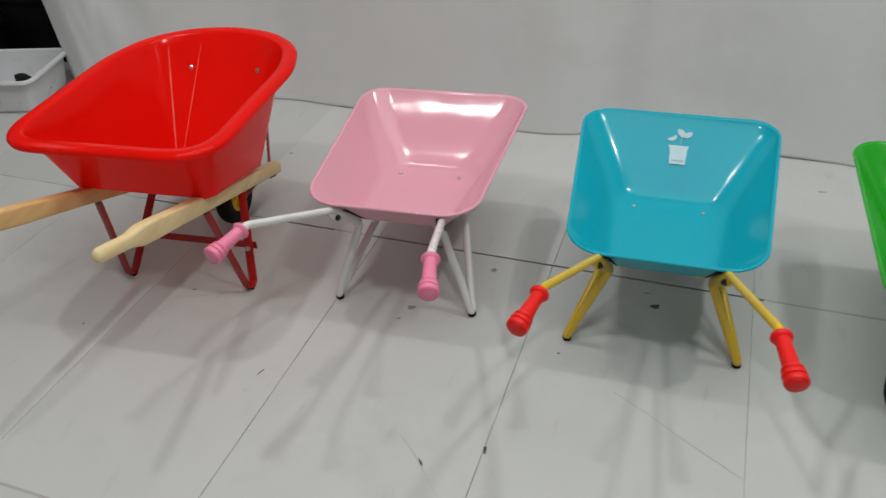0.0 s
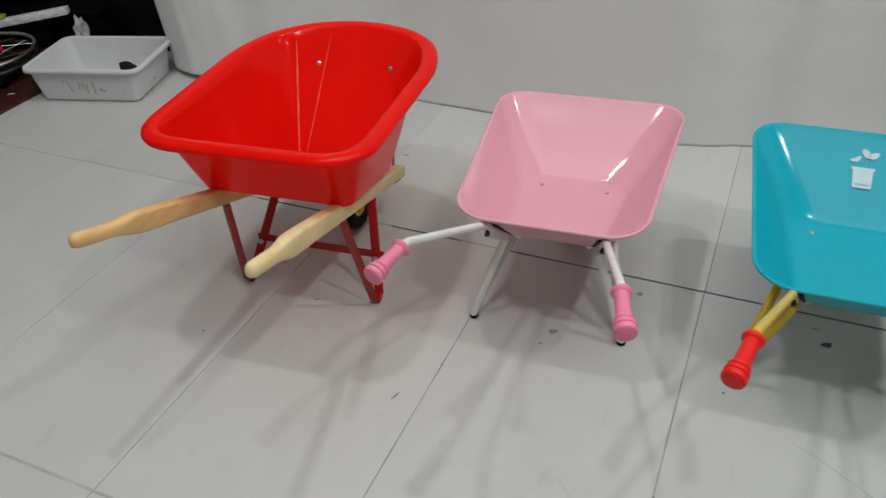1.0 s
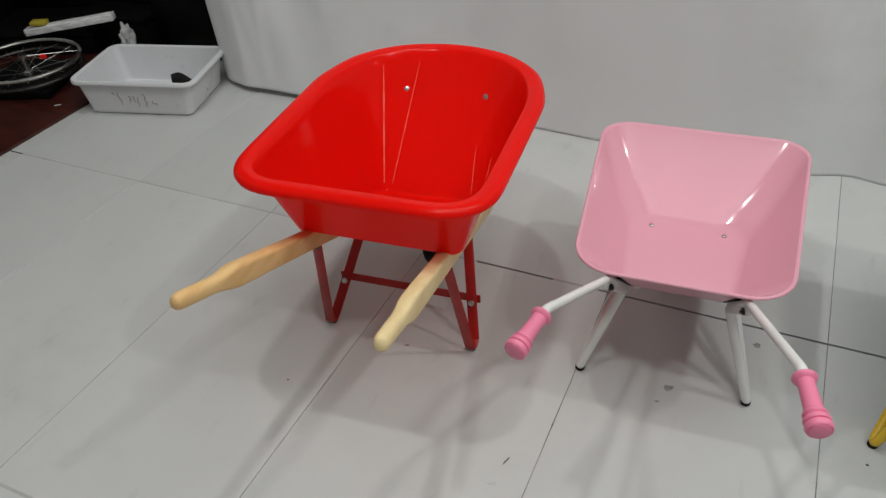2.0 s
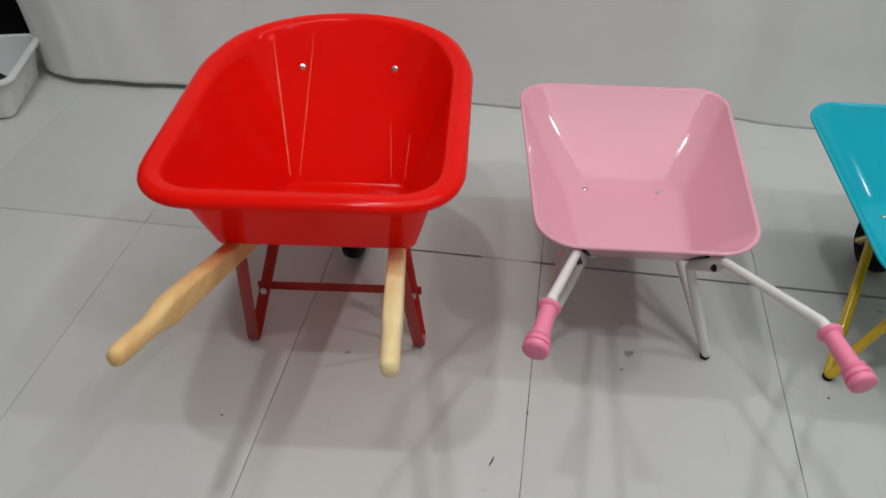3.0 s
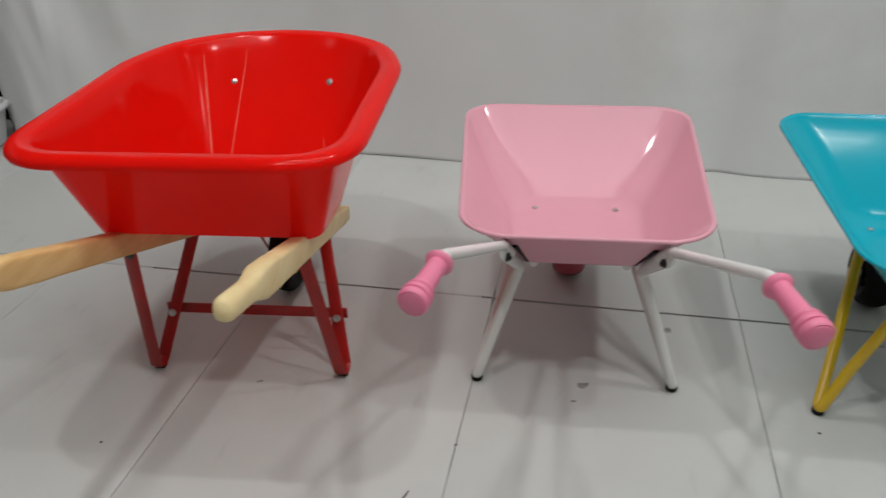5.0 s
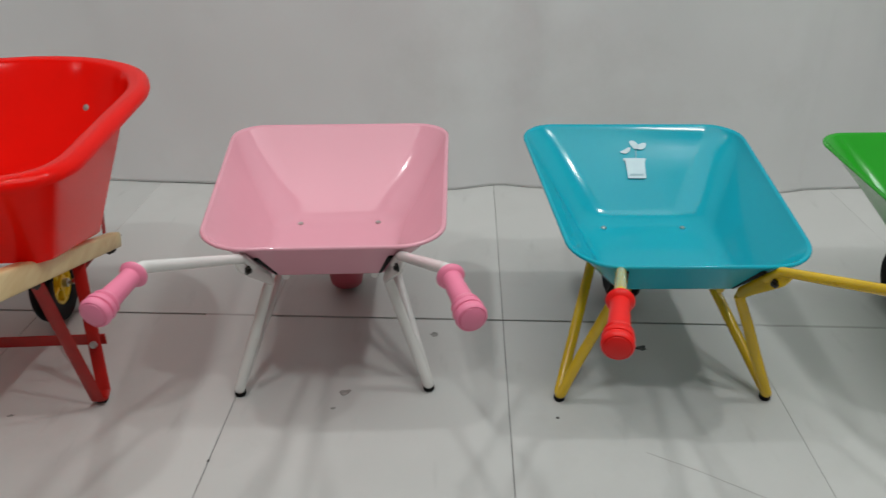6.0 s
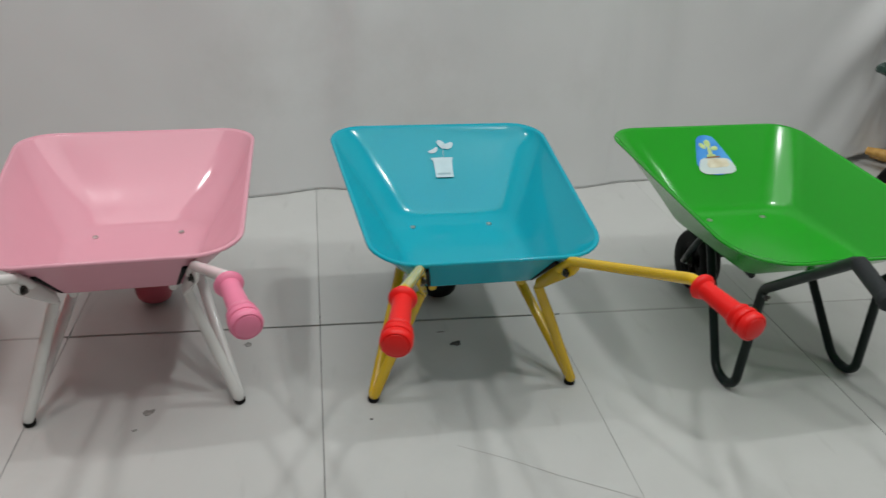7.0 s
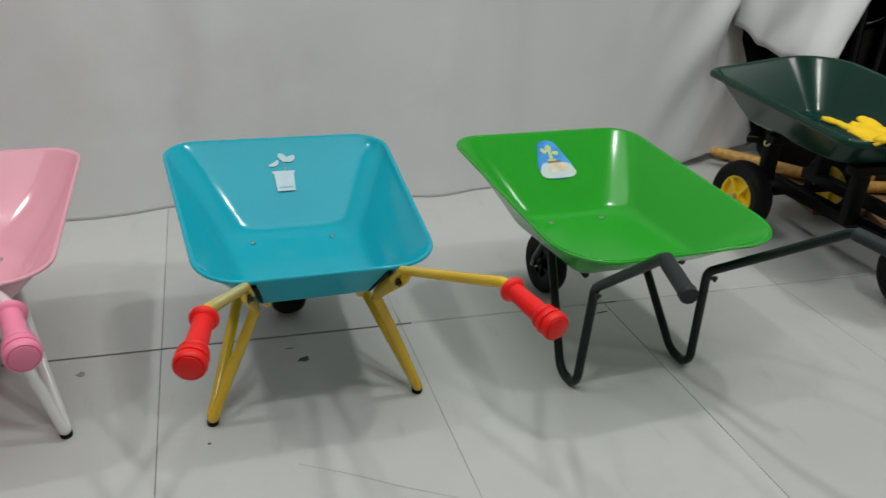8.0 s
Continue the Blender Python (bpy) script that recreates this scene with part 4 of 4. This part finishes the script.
glove(1.98, -0.140, 0.509, 25, "second limp yellow fabric glove lying over the first",
      (((0.130, 0.035), 0.012, 0.004), ((0.125, -0.030), 0.012, 0.002)), (-0.13, 0.0, 0))


def black_tub(x, y, z, rx, ry, rz, label="glossy black barrow tray stored on its side"):
    e = root("barrow_tray", x, y, z, 0, label, "barrow tray", "stored black trays")
    e.matrix_basis = pose(x, y, z, rx, ry, rz)
    bottom = [(-0.20, -0.16, 0.0), (0.20, -0.16, 0.0), (0.16, 0.16, 0.0), (-0.16, 0.16, 0.0)]
    top = [(-0.33, -0.40, 0.24), (0.33, -0.40, 0.24), (0.33, 0.42, 0.28), (-0.33, 0.42, 0.28)]
    rings, rim = tray_rings(bottom, top, 0.05, 0.14, 8)
    t = part("shell", loft(rings + [outward(rim, 0.012, 0.003), outward(rim, 0.024, -0.004), outward(rim, 0.026, -0.02)]), M["black_gloss"], e, smooth=60)
    solid(t, 0.004, 1.0)
    return e


black_tub(2.74, 1.44, 0.42, 78, 0, -35)
black_tub(3.05, 1.22, 0.43, 80, 0, -40)
black_tub(3.42, 0.95, 0.44, 76, 0, -48)
black_tub(3.00, 1.55, 0.95, 82, 0, -30)
black_tub(3.55, 1.2, 1.0, 80, 0, -45)


def cloth_flap():
    """The end of the backdrop, thrown over the stored trays."""
    bm = bmesh.new()
    n, k = 40, 30
    a0, a1 = Vector((2.22, 1.09, 1.35)), Vector((3.00, 1.05, 1.15))
    b0, b1 = Vector((2.25, 1.06, 0.60)), Vector((2.63, 0.98, 0.50))
    rows = []
    for i in range(n + 1):
        u = i / n
        row = []
        for j in range(k + 1):
            v = j / k
            p = a0.lerp(a1, u).lerp(b0.lerp(b1, u), v)
            p.y += 0.012 * math.sin(u * 9 + v * 3) * (0.4 + v) + 0.020 * math.sin(v * 6.5 - u * 2.5) * (0.4 + u) - 0.10 * math.sin(v * 2.2) * u + 0.02 * noise.noise((u * 5, v * 4, 1))
            p.z += -0.06 * math.sin(u * math.pi) * v + 0.012 * noise.noise((u * 7, v * 3, 5))
            row.append(bm.verts.new(p))
        rows.append(row)
    for i in range(n):
        for j in range(k):
            bm.faces.new((rows[i][j], rows[i + 1][j], rows[i + 1][j + 1], rows[i][j + 1]))
    ob = part("cloth_flap", bm, M["cloth"], None, smooth=180)
    solid(ob, 0.002, 0)
    return tagged(ob, "loose end of white cloth thrown over black trays", "backdrop cloth", kind="structure")


cloth_flap()

crate(2.78, 0.98, 0.0, 0.5, 0.3, 0.24, -30, "black plastic crate behind the garden cart")
crate(2.90, 0.42, 0.031, 0.40, 0.55, 0.16, -18, "black plastic crate behind the garden cart")
# tan wooden handles and boards stored under and behind the cart
for x, y, z, yaw, ln in ((2.44, 0.80, 0.062, -56, 0.62), (2.53, 0.87, 0.026, -52, 0.62), (2.72, 0.30, 0.055, -25, 0.8), (2.85, 0.05, 0.055, -20, 0.8), (2.78, 0.66, 0.056, -16, 0.62), (2.74, 0.55, 0.056, -12, 0.62)):
    h = root("wooden_handle", x, y, z, yaw, "tan wooden barrow handle stored in a pile", "wooden handle", "stored handles")
    part("shaft", sweep([(-ln / 2, 0, 0), (-ln * 0.42, 0, 0.002), (-ln * 0.2, 0, 0), (ln / 2, 0, 0)], [0.019, 0.024, 0.028, 0.028], 12, False, 0.85), M["brown_wood"], h)
for x, y, yaw, z in ((2.80, 0.52, -15, 0.0), (2.9, 0.15, -22, 0.0)):
    p = root("cardboard_sheet", x, y, z, yaw, "brown cardboard under the stored goods", "cardboard", "cardboard sheets")
    part("sheet", box(0.9, 0.35, 0.03, 0.004, pose(0, 0, 0.015)), M["mat"], p)

# ---------------------------------------------------------------- dirt on the tiles
def mark(x, y, a, b, turn, mat="stain", seed=1):
    rnd = random.Random(seed)
    pts = []
    for k in range(14):
        q = 2 * math.pi * k / 14
        f = rnd.uniform(0.6, 1.15)
        px, py = a * f * math.cos(q), b * f * math.sin(q)
        c, s = math.cos(radians(turn)), math.sin(radians(turn))
        pts.append((px * c - py * s, px * s + py * c))
    ob = part("floor_stain", prism(pts, 0.0008, Matrix.Identity(4)), M[mat], None, "", pose(x, y, 0.0002), smooth=0)
    return tagged(ob, "small dark dirt mark on the white tiles" if mat == "stain" else "faint grey dirt mark on the white tiles", "stain", "marks on the floor")


mark(0.331, -0.115, 0.016, 0.011, 20, "stain", 1)
mark(-0.362, -0.314, 0.013, 0.011, 30, "pale_stain", 2)
mark(-0.173, -0.073, 0.011, 0.010, 0, "pale_stain", 3)
mark(0.103, -0.384, 0.004, 0.004, 0, "stain", 4)
mark(-0.668, -0.685, 0.002, 0.014, -16, "stain", 5)
mark(-1.30, -0.655, 0.003, 0.003, 0, "stain", 6)
mark(0.30, -0.06, 0.012, 0.004, 5, "pale_stain", 7)
mark(-0.38, -0.37, 0.006, 0.004, 15, "pale_stain", 8)
mark(-1.06, -0.42, 0.008, 0.004, 25, "pale_stain", 9)
mark(-0.60, -0.54, 0.003, 0.004, 0, "stain", 11)
mark(1.17, -0.05, 0.02, 0.003, 10, "stain", 12)
line = root("scratch_line", 0, 0, 0.0006, 0, "thin grey curved scratch line across white tiles", "scratch", "marks on the floor")
part("line", sweep(fillet([(0.27, -0.485, 0), (0.36, -0.533, 0), (0.46, -0.596, 0), (0.595, -0.671, 0)], 0.3, 5), 0.0008, 6, False, 0.4), M["scratch"], line)

line = root("scratch_line", 0, 0, 0.0006, 0, "thin grey curved scratch line across white tiles", "scratch", "marks on the floor")
part("line", sweep(fillet([(-0.215, -0.775, 0), (-0.167, -0.816, 0), (-0.062, -0.923, 0)], 0.3, 5), 0.0005, 6, False, 0.4), M["scratch"], line)
mark(0.004, -0.764, 0.005, 0.016, 10, "stain", 21)
mark(-0.135, -0.842, 0.003, 0.014, 40, "stain", 22)
mark(0.807, 0.657, 0.014, 0.004, 10, "pale_stain", 23)
mark(-1.179, 0.447, 0.010, 0.005, 0, "pale_stain", 24)
mark(-0.675, -0.755, 0.010, 0.006, 20, "smudge", 25)

# ---------------------------------------------------------------- floor tiles, 0.6 by 1.2 m
def tile_mesh(sx, sy):
    bm = box(sx, sy, 0.008, 0)
    bmesh.ops.bevel(bm, geom=[e for e in bm.edges if all(v.co.z > 0 for v in e.verts)], offset=0.0009, segments=1, affect="EDGES")
    me = bpy.data.meshes.new("tile")
    bm.to_mesh(me)
    bm.free()
    me.materials.append(M["tile"])
    return me


filler = lambda x, y, sx, sy, mat="filler": part("joint_filler", box(sx, sy, 0.0064, 0), M[mat], floor, "", pose(x, y + 1.0, 0.108 - 0.0042), smooth=0)
for x in (-1.8, -1.2, -0.6, 0.6, 1.2, 1.8):
    filler(x, 0.62, 0.004, 1.15)
filler(0.89, 0.0, 0.52, 0.008)
filler(-1.10, 0.0, 0.16, 0.008)
filler(-2.28, 0.0, 1.45, 0.008)
filler(2.15, 0.0, 1.82, 0.008)
filler(-0.70, 0.0, 0.14, 0.008)
filler(-2.4, -0.6, 0.004, 1.1)
for x in (-0.6, 0.0, 0.6, 1.2, 1.8):
    filler(x, -0.6, 0.004, 1.15, "thin_joint")
    filler(x, -1.8, 0.004, 1.15, "thin_joint")
filler(-1.8, -0.86, 0.004, 0.63, "thin_joint")
filler(-1.2, -0.08, 0.004, 0.12, "thin_joint")
filler(0.0, 0.62, 0.004, 1.15, "thin_joint")
filler(-1.0, -1.2, 6.0, 0.008)
TILE = tile_mesh(0.5984, 1.1925)
rnd = random.Random(9)
for i in range(-10, 10):
    for j in range(-5, 4):
        if -5.9 < i * 0.6 + 0.3 < -3.6 and j > -3:
            continue
        t = new("tile", TILE)
        t.parent = floor
        t.matrix_basis = pose(i * 0.6 + 0.3 + rnd.uniform(-0.0004, 0.0004), 1.0 + j * 1.2 + 0.6, 0.104 + rnd.uniform(-0.0003, 0.0003), 0, 0, 180 * rnd.randint(0, 1))
